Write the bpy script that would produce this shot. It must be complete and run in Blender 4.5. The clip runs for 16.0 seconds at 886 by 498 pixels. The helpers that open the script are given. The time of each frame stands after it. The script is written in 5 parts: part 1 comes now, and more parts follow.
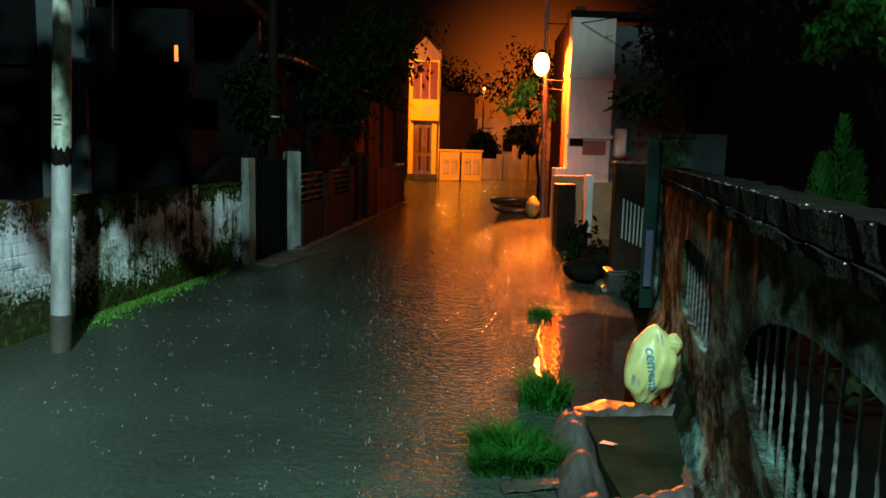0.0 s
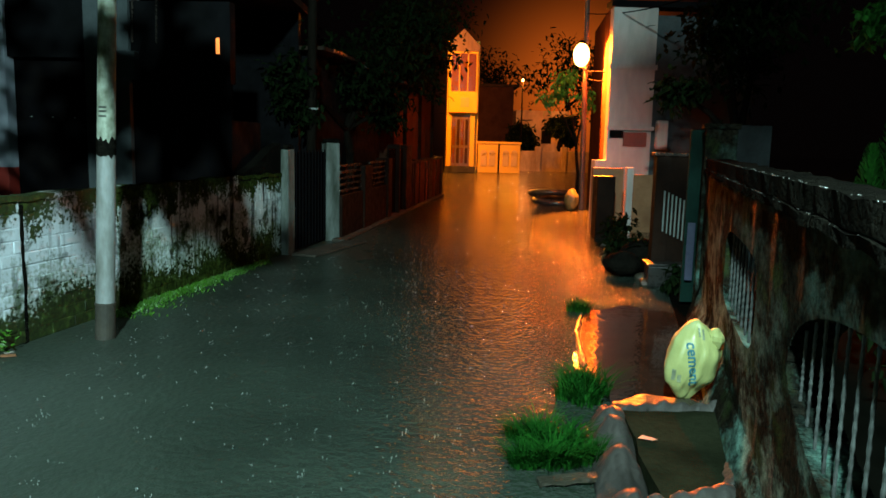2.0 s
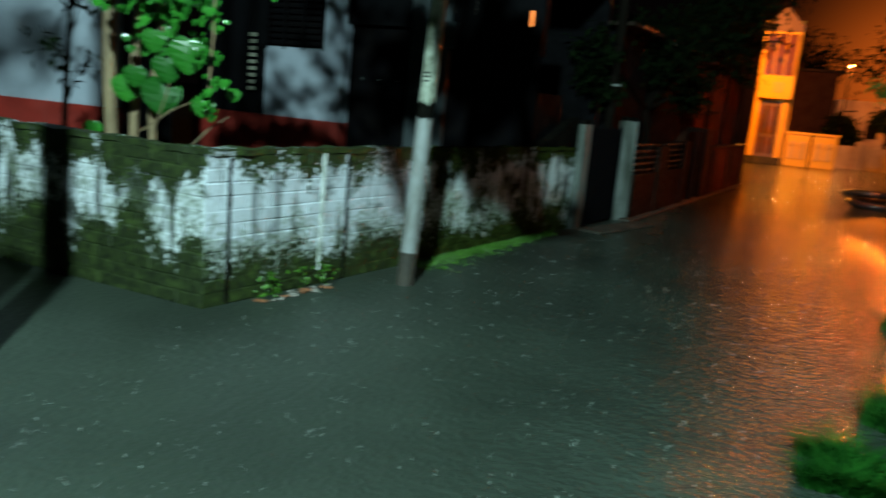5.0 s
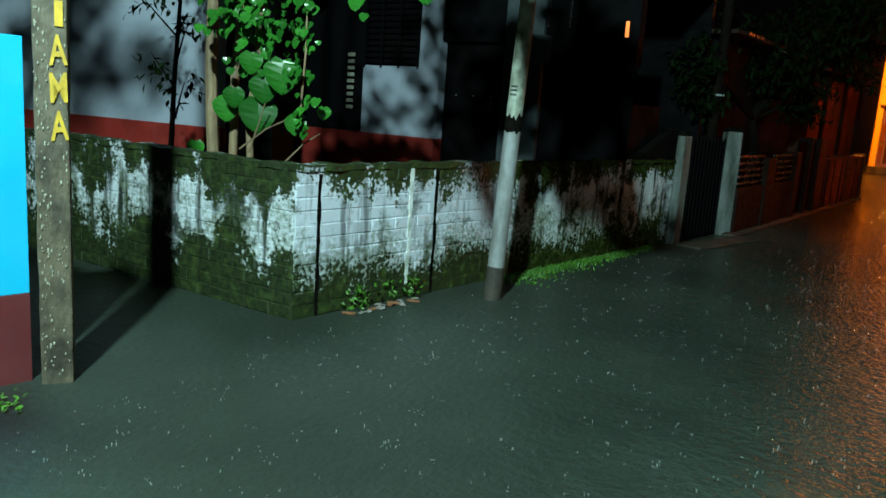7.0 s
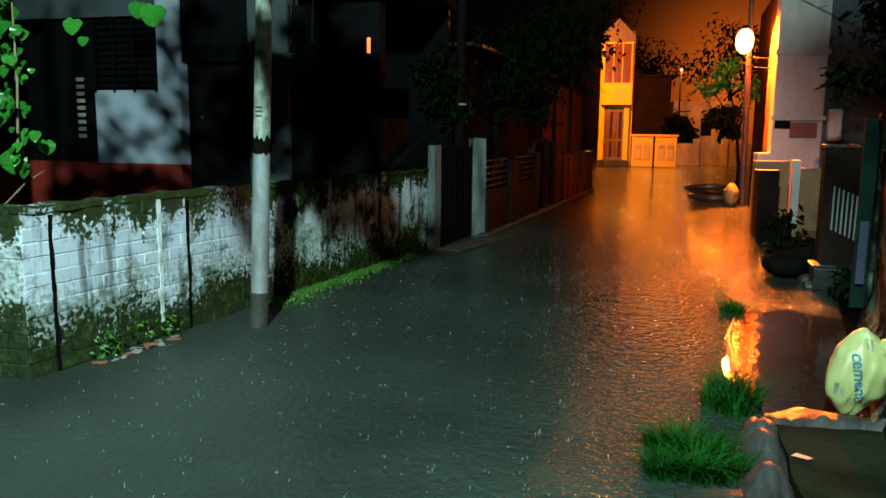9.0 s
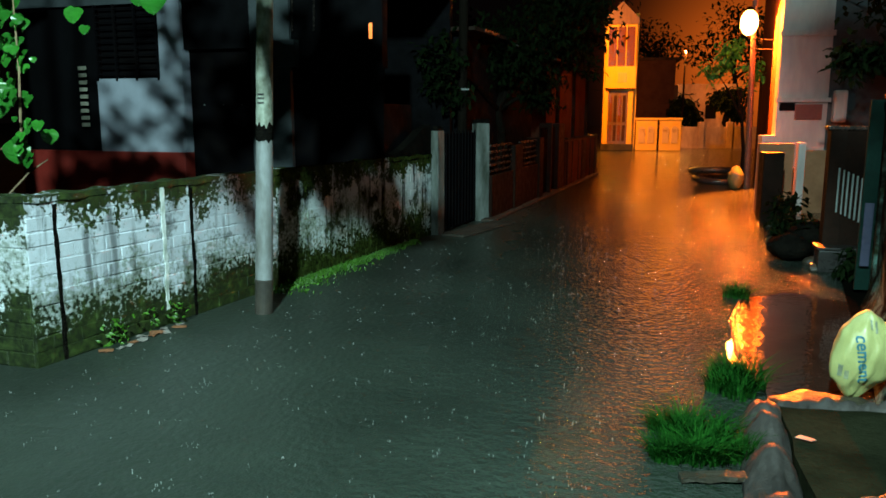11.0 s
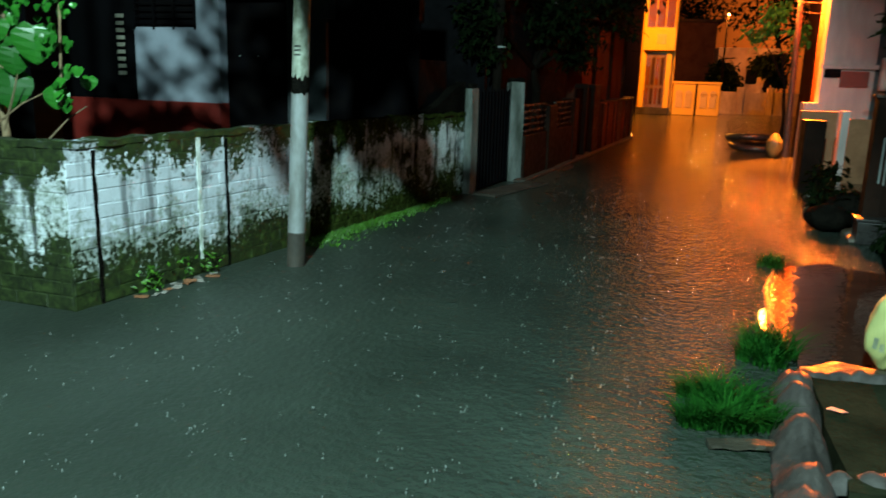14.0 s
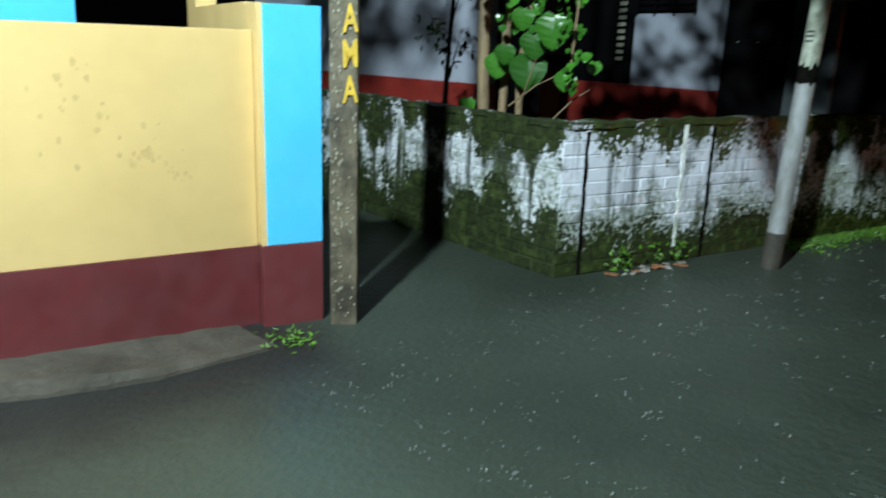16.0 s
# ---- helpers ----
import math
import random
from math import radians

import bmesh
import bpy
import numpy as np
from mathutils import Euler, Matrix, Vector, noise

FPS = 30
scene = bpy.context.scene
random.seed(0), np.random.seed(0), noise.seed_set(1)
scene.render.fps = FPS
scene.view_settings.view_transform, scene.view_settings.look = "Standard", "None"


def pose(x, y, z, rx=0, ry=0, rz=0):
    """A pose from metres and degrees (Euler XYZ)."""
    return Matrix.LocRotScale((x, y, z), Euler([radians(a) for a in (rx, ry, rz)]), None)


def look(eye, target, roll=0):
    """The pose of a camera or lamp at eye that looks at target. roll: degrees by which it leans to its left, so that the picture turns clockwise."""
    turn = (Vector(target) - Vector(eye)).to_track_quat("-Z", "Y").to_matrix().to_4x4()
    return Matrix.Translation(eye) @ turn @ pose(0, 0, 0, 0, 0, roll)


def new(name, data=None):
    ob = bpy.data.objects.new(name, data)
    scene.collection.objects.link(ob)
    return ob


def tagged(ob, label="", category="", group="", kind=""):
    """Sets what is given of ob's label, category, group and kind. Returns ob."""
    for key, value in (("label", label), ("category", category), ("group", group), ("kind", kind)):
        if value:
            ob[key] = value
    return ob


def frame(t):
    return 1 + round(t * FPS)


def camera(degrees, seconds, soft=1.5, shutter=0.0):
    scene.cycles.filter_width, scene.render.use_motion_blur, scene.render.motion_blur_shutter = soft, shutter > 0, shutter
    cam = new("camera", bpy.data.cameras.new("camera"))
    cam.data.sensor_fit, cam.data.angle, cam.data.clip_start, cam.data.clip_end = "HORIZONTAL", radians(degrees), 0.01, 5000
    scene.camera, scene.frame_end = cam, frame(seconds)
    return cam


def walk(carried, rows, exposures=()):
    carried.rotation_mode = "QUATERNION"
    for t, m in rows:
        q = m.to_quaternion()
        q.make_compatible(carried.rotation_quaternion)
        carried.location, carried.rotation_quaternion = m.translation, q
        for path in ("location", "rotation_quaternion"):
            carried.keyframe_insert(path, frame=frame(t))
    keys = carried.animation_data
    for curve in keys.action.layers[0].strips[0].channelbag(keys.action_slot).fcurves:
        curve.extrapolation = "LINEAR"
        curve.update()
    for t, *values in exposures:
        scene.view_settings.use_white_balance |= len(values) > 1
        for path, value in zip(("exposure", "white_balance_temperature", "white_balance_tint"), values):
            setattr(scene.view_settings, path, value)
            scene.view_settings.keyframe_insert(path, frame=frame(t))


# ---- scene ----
cam = camera(60.0, 16.0, soft=1.6, shutter=0.5)
ROWS = [
    (0.0, -0.006, 0.022, 1.602, 82.51, -1.50, -3.33),
    (0.5, -0.003, 0.034, 1.600, 82.27, -1.33, -2.24),
    (1.0, -0.003, 0.044, 1.598, 82.12, -1.30, -1.16),
    (1.5, -0.005, 0.041, 1.596, 82.06, -1.39, -0.78),
    (2.0, -0.006, 0.041, 1.592, 81.88, -1.47, -0.51),
    (2.5, -0.005, 0.041, 1.576, 81.78, -1.69, 0.31),
    (3.0, -0.010, 0.036, 1.569, 81.96, -2.34, 1.77),
    (3.5, -0.006, 0.025, 1.558, 82.43, -3.32, 2.08),
    (4.0, -0.041, 0.029, 1.567, 82.29, -4.83, 3.73),
    (4.5, -0.075, 0.009, 1.570, 80.84, -6.01, 10.45),
    (5.0, -0.109, -0.006, 1.570, 78.93, -5.15, 20.79),
    (5.2, -0.090, 0.013, 1.575, 78.81, -4.72, 24.39),
    (7.3, 0.020, 0.073, 1.564, 79.51, -3.91, 28.36),
    (7.5, 0.037, 0.086, 1.571, 79.05, -3.81, 24.98),
    (8.0, 0.059, 0.105, 1.595, 79.03, -2.70, 18.39),
    (8.5, 0.061, 0.115, 1.595, 81.24, -1.43, 13.16),
    (8.7, 0.065, 0.112, 1.599, 81.42, -0.84, 10.89),
    (10.8, 0.078, 0.094, 1.602, 80.21, -0.14, 10.54),
    (11.0, 0.078, 0.104, 1.599, 80.19, -0.12, 10.95),
    (11.5, 0.076, 0.108, 1.615, 80.61, -0.36, 11.10),
    (12.0, 0.074, 0.105, 1.616, 80.71, -0.59, 11.17),
    (12.5, 0.053, 0.126, 1.614, 80.48, -0.79, 11.20),
    (13.0, 0.065, 0.115, 1.607, 79.25, -0.92, 12.12),
    (13.5, 0.064, 0.101, 1.593, 78.43, -1.34, 11.91),
    (14.0, 0.047, 0.104, 1.589, 77.12, -1.61, 13.36),
    (14.5, 0.020, 0.089, 1.594, 76.83, -1.53, 20.57),
    (15.0, -0.018, 0.080, 1.593, 77.01, -1.74, 31.53),
    (15.5, -0.041, 0.080, 1.597, 77.25, -1.71, 41.10),
    (16.0, -0.061, 0.077, 1.593, 75.03, -1.92, 47.55),
]
EXPOSURES = [(0.0, -0.15, 6500, 5), (3.5, -0.1, 6500, 5), (4.5, -0.1, 6500, 6), (5.0, -0.17, 6500, 7), (7.6, -0.2, 6500, 8), (8.6, -0.05, 6500, 7), (14.0, -0.05, 6500, 7), (14.6, -0.2, 6500, 9), (15.1, -0.25, 6500, 11), (15.5, -0.1, 6700, 27), (16.0, -0.1, 6900, 33)]
walk(cam, [(t, pose(x, y, z, rx, ry, rz)) for t, x, y, z, rx, ry, rz in ROWS], exposures=EXPOSURES)

from mathutils.bvhtree import BVHTree

# ---------------------------------------------------------------- light
world = bpy.data.worlds.new("night")
scene.world = world
world.use_nodes = True
wbg = world.node_tree.nodes["Background"]
wbg.inputs[0].default_value = (0.35, 0.42, 0.55, 1)
wbg.inputs[1].default_value = 0.0015


def point_lamp(name, at, colour, power, radius):
    data = bpy.data.lights.new(name, "POINT")
    data.color, data.energy, data.shadow_soft_size = colour, power, radius
    ob = new(name, data)
    ob.location = at
    return ob


WHITE_LAMP = (-0.68, -1.68, 5.55)
ORANGE_LAMP = (3.36, 18.5, 3.76)
point_lamp("white_light", WHITE_LAMP, (0.63, 0.98, 0.96), 6000, 0.14)
point_lamp("sodium_light", ORANGE_LAMP, (1.0, 0.17, 0.012), 210, 0.15)
# an added spot at the sodium lamp, aimed down the right side of the street
spot = bpy.data.lights.new("sodium_beam", "SPOT")
spot.color, spot.energy, spot.shadow_soft_size = (1.0, 0.140, 0.010), 36000, 0.15
spot.spot_size, spot.spot_blend = radians(102), 0.2
beam = new("sodium_beam", spot)
beam.matrix_world = look(ORANGE_LAMP, (ORANGE_LAMP[0] + 0.616, ORANGE_LAMP[1] - 0.788, ORANGE_LAMP[2] - 0.75))
# added lamp without a visible source, to brighten the ochre house's front
point_lamp("house_fill_light", (-0.7, 33.0, 5.2), (1.0, 0.27, 0.02), 5200, 0.12)
point_lamp("far_light", (4.8, 43.8, 5.0), (1.0, 0.25, 0.03), 1800, 0.10)


# ---------------------------------------------------------------- materials
def nodes_of(name):
    m = bpy.data.materials.new(name)
    m.use_nodes = True
    nt = m.node_tree
    return m, nt, nt.nodes["Principled BSDF"]


def add(nt, kind, **values):
    n = nt.nodes.new(kind)
    for k, val in values.items():
        n.inputs[k].default_value = val
    return n


def noise_fac(nt, scale, lo, hi, stretch=(1, 1, 1), detail=5.0, source="position", rough=0.55):
    """Noise in metres, sharpened between lo and hi, 0 to 1."""
    if source == "position":
        src = nt.nodes.new("ShaderNodeNewGeometry").outputs["Position"]
    else:
        src = nt.nodes.new("ShaderNodeTexCoord").outputs["Object"]
    mp = nt.nodes.new("ShaderNodeMapping")
    mp.inputs["Scale"].default_value = stretch
    nt.links.new(src, mp.inputs["Vector"])
    n = add(nt, "ShaderNodeTexNoise", Scale=scale, Detail=detail, Roughness=rough)
    nt.links.new(mp.outputs[0], n.inputs["Vector"])
    r = nt.nodes.new("ShaderNodeMapRange")
    r.inputs[1].default_value, r.inputs[2].default_value = lo, hi
    nt.links.new(n.outputs["Fac"], r.inputs[0])
    return r.outputs[0]


def mix(nt, fac, a, b):
    n = nt.nodes.new("ShaderNodeMix")
    n.data_type = "RGBA"
    for sock, val in ((n.inputs[0], fac), (n.inputs[6], a), (n.inputs[7], b)):
        if isinstance(val, (tuple, list)):
            sock.default_value = (*val, 1)
        elif isinstance(val, (int, float)):
            sock.default_value = val
        else:
            nt.links.new(val, sock)
    return n.outputs[2]


def maths(nt, op, a, b=0.0, clamp=False):
    n = nt.nodes.new("ShaderNodeMath")
    n.operation, n.use_clamp = op, clamp
    for sock, val in ((n.inputs[0], a), (n.inputs[1], b)):
        if isinstance(val, (int, float)):
            sock.default_value = val
        else:
            nt.links.new(val, sock)
    return n.outputs[0]


def bump(nt, bsdf, height, strength, distance):
    b = nt.nodes.new("ShaderNodeBump")
    b.inputs["Strength"].default_value, b.inputs["Distance"].default_value = strength, distance
    nt.links.new(height, b.inputs["Height"])
    nt.links.new(b.outputs[0], bsdf.inputs["Normal"])


def surface(name, base, dark, rough=0.5, coarse=2.0, fine=25.0, amount=0.6, stretch=(1, 1, 1), metal=0.0,
            relief=0.3, depth=0.004, vary=0.0, source="position", spec=0.5):
    """A worn surface: base colour, stained towards dark at two scales, with fine relief."""
    m, nt, p = nodes_of(name)
    c = mix(nt, maths(nt, "MULTIPLY", noise_fac(nt, coarse, 0.42, 0.68, stretch, source=source), amount), base, dark)
    c = mix(nt, maths(nt, "MULTIPLY", noise_fac(nt, fine, 0.4, 0.75, stretch, source=source), amount * 0.5), c, dark)
    if vary:
        info = nt.nodes.new("ShaderNodeObjectInfo")
        c = mix(nt, maths(nt, "MULTIPLY", info.outputs["Random"], vary), c, dark)
    nt.links.new(c, p.inputs["Base Color"])
    r = nt.nodes.new("ShaderNodeMapRange")
    r.inputs[3].default_value, r.inputs[4].default_value = rough * 0.75, min(1, rough * 1.3)
    nt.links.new(noise_fac(nt, coarse * 3, 0.3, 0.7, source=source), r.inputs[0])
    nt.links.new(r.outputs[0], p.inputs["Roughness"])
    p.inputs["Metallic"].default_value = metal
    p.inputs["Specular IOR Level"].default_value = spec
    if relief:
        bump(nt, p, noise_fac(nt, fine, 0.0, 1.0, stretch, source=source), relief, depth)
    return m


def whitewash(name, white, moss, black, low, high, stain, spread, rough=0.55, spec=0.5):
    """Old lime wash on bricks: moss creeping from foot and top, black rain streaks, bare patches."""
    m, nt, p = nodes_of(name)
    geo = nt.nodes.new("ShaderNodeNewGeometry")
    sep = nt.nodes.new("ShaderNodeSeparateXYZ")
    nt.links.new(geo.outputs["Position"], sep.inputs[0])
    z = sep.outputs[2]
    blot = noise_fac(nt, 2.3, 0.2, 0.8, detail=8)
    streak = noise_fac(nt, 9.0, 0.53, 0.64, (1, 1, 0.09), detail=7)
    fine = noise_fac(nt, 30.0, 0.35, 0.7, detail=6)
    wob = maths(nt, "MULTIPLY", maths(nt, "SUBTRACT", blot, 0.5), spread)
    wob = maths(nt, "ADD", wob, maths(nt, "MULTIPLY", maths(nt, "SUBTRACT", fine, 0.5), 0.30))
    foot = maths(nt, "MULTIPLY", maths(nt, "SUBTRACT", maths(nt, "ADD", low, wob), z), 13.0, True)
    run = maths(nt, "MULTIPLY", maths(nt, "SUBTRACT", noise_fac(nt, 5.0, 0.3, 0.7, (1, 1, 0.15)), 0.5), 0.35)
    top = maths(nt, "MULTIPLY", maths(nt, "SUBTRACT", z, maths(nt, "ADD", high, maths(nt, "ADD", wob, run))), 14.0, True)
    c = mix(nt, maths(nt, "MULTIPLY", noise_fac(nt, 9.0, 0.4, 0.75), 0.35), white, tuple(0.55 * v for v in white))
    info = nt.nodes.new("ShaderNodeObjectInfo")
    c = mix(nt, maths(nt, "MULTIPLY", info.outputs["Random"], 0.30), c, tuple(0.4 * v for v in white))
    c = mix(nt, maths(nt, "MULTIPLY", streak, stain), c, black)
    c = mix(nt, maths(nt, "MULTIPLY", noise_fac(nt, 2.1, 0.60 - 0.1 * stain, 0.62, detail=10, rough=0.65), stain), c, black)
    film = maths(nt, "MULTIPLY", maths(nt, "SUBTRACT", maths(nt, "ADD", low + 0.22, maths(nt, "MULTIPLY", wob, 1.4)), z), 5.0, True)
    c = mix(nt, maths(nt, "MULTIPLY", film, 0.6), c, tuple(2.6 * v + 0.03 for v in moss))
    growth = mix(nt, fine, moss, black)
    growth = mix(nt, noise_fac(nt, 11.0, 0.52, 0.7), growth, tuple(1.8 * v for v in moss))
    c = mix(nt, foot, c, growth)
    c = mix(nt, top, c, growth)
    c = mix(nt, maths(nt, "MULTIPLY", noise_fac(nt, 3.1, 0.55, 0.59, detail=10, rough=0.65), 0.9 * stain), c, growth)
    nt.links.new(c, p.inputs["Base Color"])
    p.inputs["Roughness"].default_value = rough
    p.inputs["Specular IOR Level"].default_value = spec
    bump(nt, p, noise_fac(nt, 40.0, 0.0, 1.0, detail=8), 0.5, 0.006)
    return m


def mould_wall():
    """Rough render gone black with mould: grey-green bare patches low down, dark rain streaks, ragged relief."""
    m, nt, p = nodes_of("black_mould_render")
    geo = nt.nodes.new("ShaderNodeNewGeometry")
    sep = nt.nodes.new("ShaderNodeSeparateXYZ")
    nt.links.new(geo.outputs["Position"], sep.inputs[0])
    patch = noise_fac(nt, 4.2, 0.46, 0.66, (1, 0.32, 0.8), detail=10, rough=0.7)
    streak = noise_fac(nt, 7.0, 0.46, 0.62, (1, 0.35, 0.8), detail=10, rough=0.72)
    speck = noise_fac(nt, 38.0, 0.42, 0.7, detail=8)
    high = nt.nodes.new("ShaderNodeMapRange")
    high.inputs[1].default_value, high.inputs[2].default_value, high.inputs[3].default_value, high.inputs[4].default_value = 0.35, 1.05, 1.0, 0.22
    nt.links.new(sep.outputs[2], high.inputs[0])
    c = mix(nt, speck, (0.024, 0.020, 0.014), (0.006, 0.006, 0.004))
    c = mix(nt, maths(nt, "MULTIPLY", patch, high.outputs[0]), c, (0.17, 0.34, 0.29))
    c = mix(nt, maths(nt, "MULTIPLY", noise_fac(nt, 6.0, 0.55, 0.66, (1, 0.35, 0.8), detail=8), 0.7), c, (0.030, 0.048, 0.016))
    c = mix(nt, maths(nt, "MULTIPLY", streak, 0.9), c, (0.006, 0.006, 0.005))
    nt.links.new(c, p.inputs["Base Color"])
    wet = nt.nodes.new("ShaderNodeMapRange")
    wet.inputs[3].default_value, wet.inputs[4].default_value = 0.0, 0.02
    nt.links.new(noise_fac(nt, 5.0, 0.60, 0.72, (1, 1, 0.3), detail=6), wet.inputs[0])
    nt.links.new(wet.outputs[0], p.inputs["Specular IOR Level"])
    p.inputs["Roughness"].default_value = 0.6
    h = maths(nt, "ADD", noise_fac(nt, 9.0, 0.0, 1.0, (1, 0.4, 1), detail=9, rough=0.7), maths(nt, "MULTIPLY", speck, 0.25))
    bump(nt, p, h, 0.9, 0.035)
    return m


def glow(name, colour, strength):
    m, nt, p = nodes_of(name)
    p.inputs["Base Color"].default_value = (*colour, 1)
    p.inputs["Emission Color"].default_value = (*colour, 1)
    p.inputs["Emission Strength"].default_value = strength
    return m


def wet_road():
    """Asphalt under a film of muddy rain water that is pitted by drops."""
    m, nt, p = nodes_of("wet_road")
    c = mix(nt, noise_fac(nt, 0.55, 0.36, 0.66, detail=4), (0.019, 0.027, 0.021), (0.038, 0.053, 0.041))
    c = mix(nt, noise_fac(nt, 60.0, 0.45, 0.7), c, (0.030, 0.033, 0.028))
    # darker road colour, by the mask thin, along the painted wall's footing
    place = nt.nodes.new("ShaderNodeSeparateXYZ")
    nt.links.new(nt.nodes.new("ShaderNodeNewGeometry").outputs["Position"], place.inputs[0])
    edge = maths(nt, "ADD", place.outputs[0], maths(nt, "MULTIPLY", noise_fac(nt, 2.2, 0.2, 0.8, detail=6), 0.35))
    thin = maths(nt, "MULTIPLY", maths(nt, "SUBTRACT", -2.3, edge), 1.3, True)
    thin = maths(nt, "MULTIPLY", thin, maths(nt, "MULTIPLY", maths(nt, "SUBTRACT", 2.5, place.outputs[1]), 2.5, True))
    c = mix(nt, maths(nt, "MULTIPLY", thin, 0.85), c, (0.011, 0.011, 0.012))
    nt.links.new(c, p.inputs["Base Color"])
    r = nt.nodes.new("ShaderNodeMapRange")
    r.inputs[3].default_value, r.inputs[4].default_value = 0.03, 0.07
    nt.links.new(noise_fac(nt, 1.3, 0.4, 0.65, detail=6), r.inputs[0])
    nt.links.new(r.outputs[0], p.inputs["Roughness"])
    p.inputs["IOR"].default_value = 1.4
    h = maths(nt, "ADD", maths(nt, "MULTIPLY", noise_fac(nt, 8.0, 0.0, 1.0, detail=1), 0.7), noise_fac(nt, 20.0, 0.0, 1.0, detail=2))
    # the deeper water along the brick wall lies flatter than the thin film over the crown
    sep = nt.nodes.new("ShaderNodeSeparateXYZ")
    nt.links.new(nt.nodes.new("ShaderNodeNewGeometry").outputs["Position"], sep.inputs[0])
    calm = nt.nodes.new("ShaderNodeMapRange")
    calm.inputs[1].default_value, calm.inputs[2].default_value, calm.inputs[3].default_value, calm.inputs[4].default_value = -1.8, 0.4, 0.25, 1.0
    nt.links.new(sep.outputs[0], calm.inputs[0])
    milky = maths(nt, "MULTIPLY", maths(nt, "SUBTRACT", 1.0, calm.outputs[0]), 0.5)
    nt.links.new(maths(nt, "ADD", r.outputs[0], milky), p.inputs["Roughness"])
    bump(nt, p, maths(nt, "MULTIPLY", h, calm.outputs[0]), 0.8, 0.032)
    return m


def still_water():
    m, nt, p = nodes_of("still_water")
    c = mix(nt, noise_fac(nt, 3.0, 0.4, 0.65), (0.010, 0.009, 0.007), (0.018, 0.016, 0.012))
    nt.links.new(c, p.inputs["Base Color"])
    p.inputs["Roughness"].default_value = 0.06
    p.inputs["IOR"].default_value = 1.33
    h = maths(nt, "ADD", noise_fac(nt, 7.0, 0.0, 1.0, detail=2), maths(nt, "MULTIPLY", noise_fac(nt, 26.0, 0.0, 1.0, detail=2), 0.3))
    bump(nt, p, h, 0.10, 0.03)
    return m


def leafy(name, base, dark, rough=0.35, through_light=0.25, spec=0.5):
    m, nt, p = nodes_of(name)
    p.inputs["Specular IOR Level"].default_value = spec
    geo = nt.nodes.new("ShaderNodeNewGeometry")
    c = mix(nt, geo.outputs["Random Per Island"], base, dark)
    c = mix(nt, maths(nt, "MULTIPLY", noise_fac(nt, 30.0, 0.4, 0.7), 0.4), c, dark)
    nt.links.new(c, p.inputs["Base Color"])
    p.inputs["Roughness"].default_value = rough
    tr = nt.nodes.new("ShaderNodeBsdfTranslucent")
    nt.links.new(c, tr.inputs[0])
    ms = nt.nodes.new("ShaderNodeMixShader")
    ms.inputs[0].default_value = through_light
    nt.links.new(p.outputs[0], ms.inputs[1])
    nt.links.new(tr.outputs[0], ms.inputs[2])
    nt.links.new(ms.outputs[0], nt.nodes["Material Output"].inputs[0])
    return m


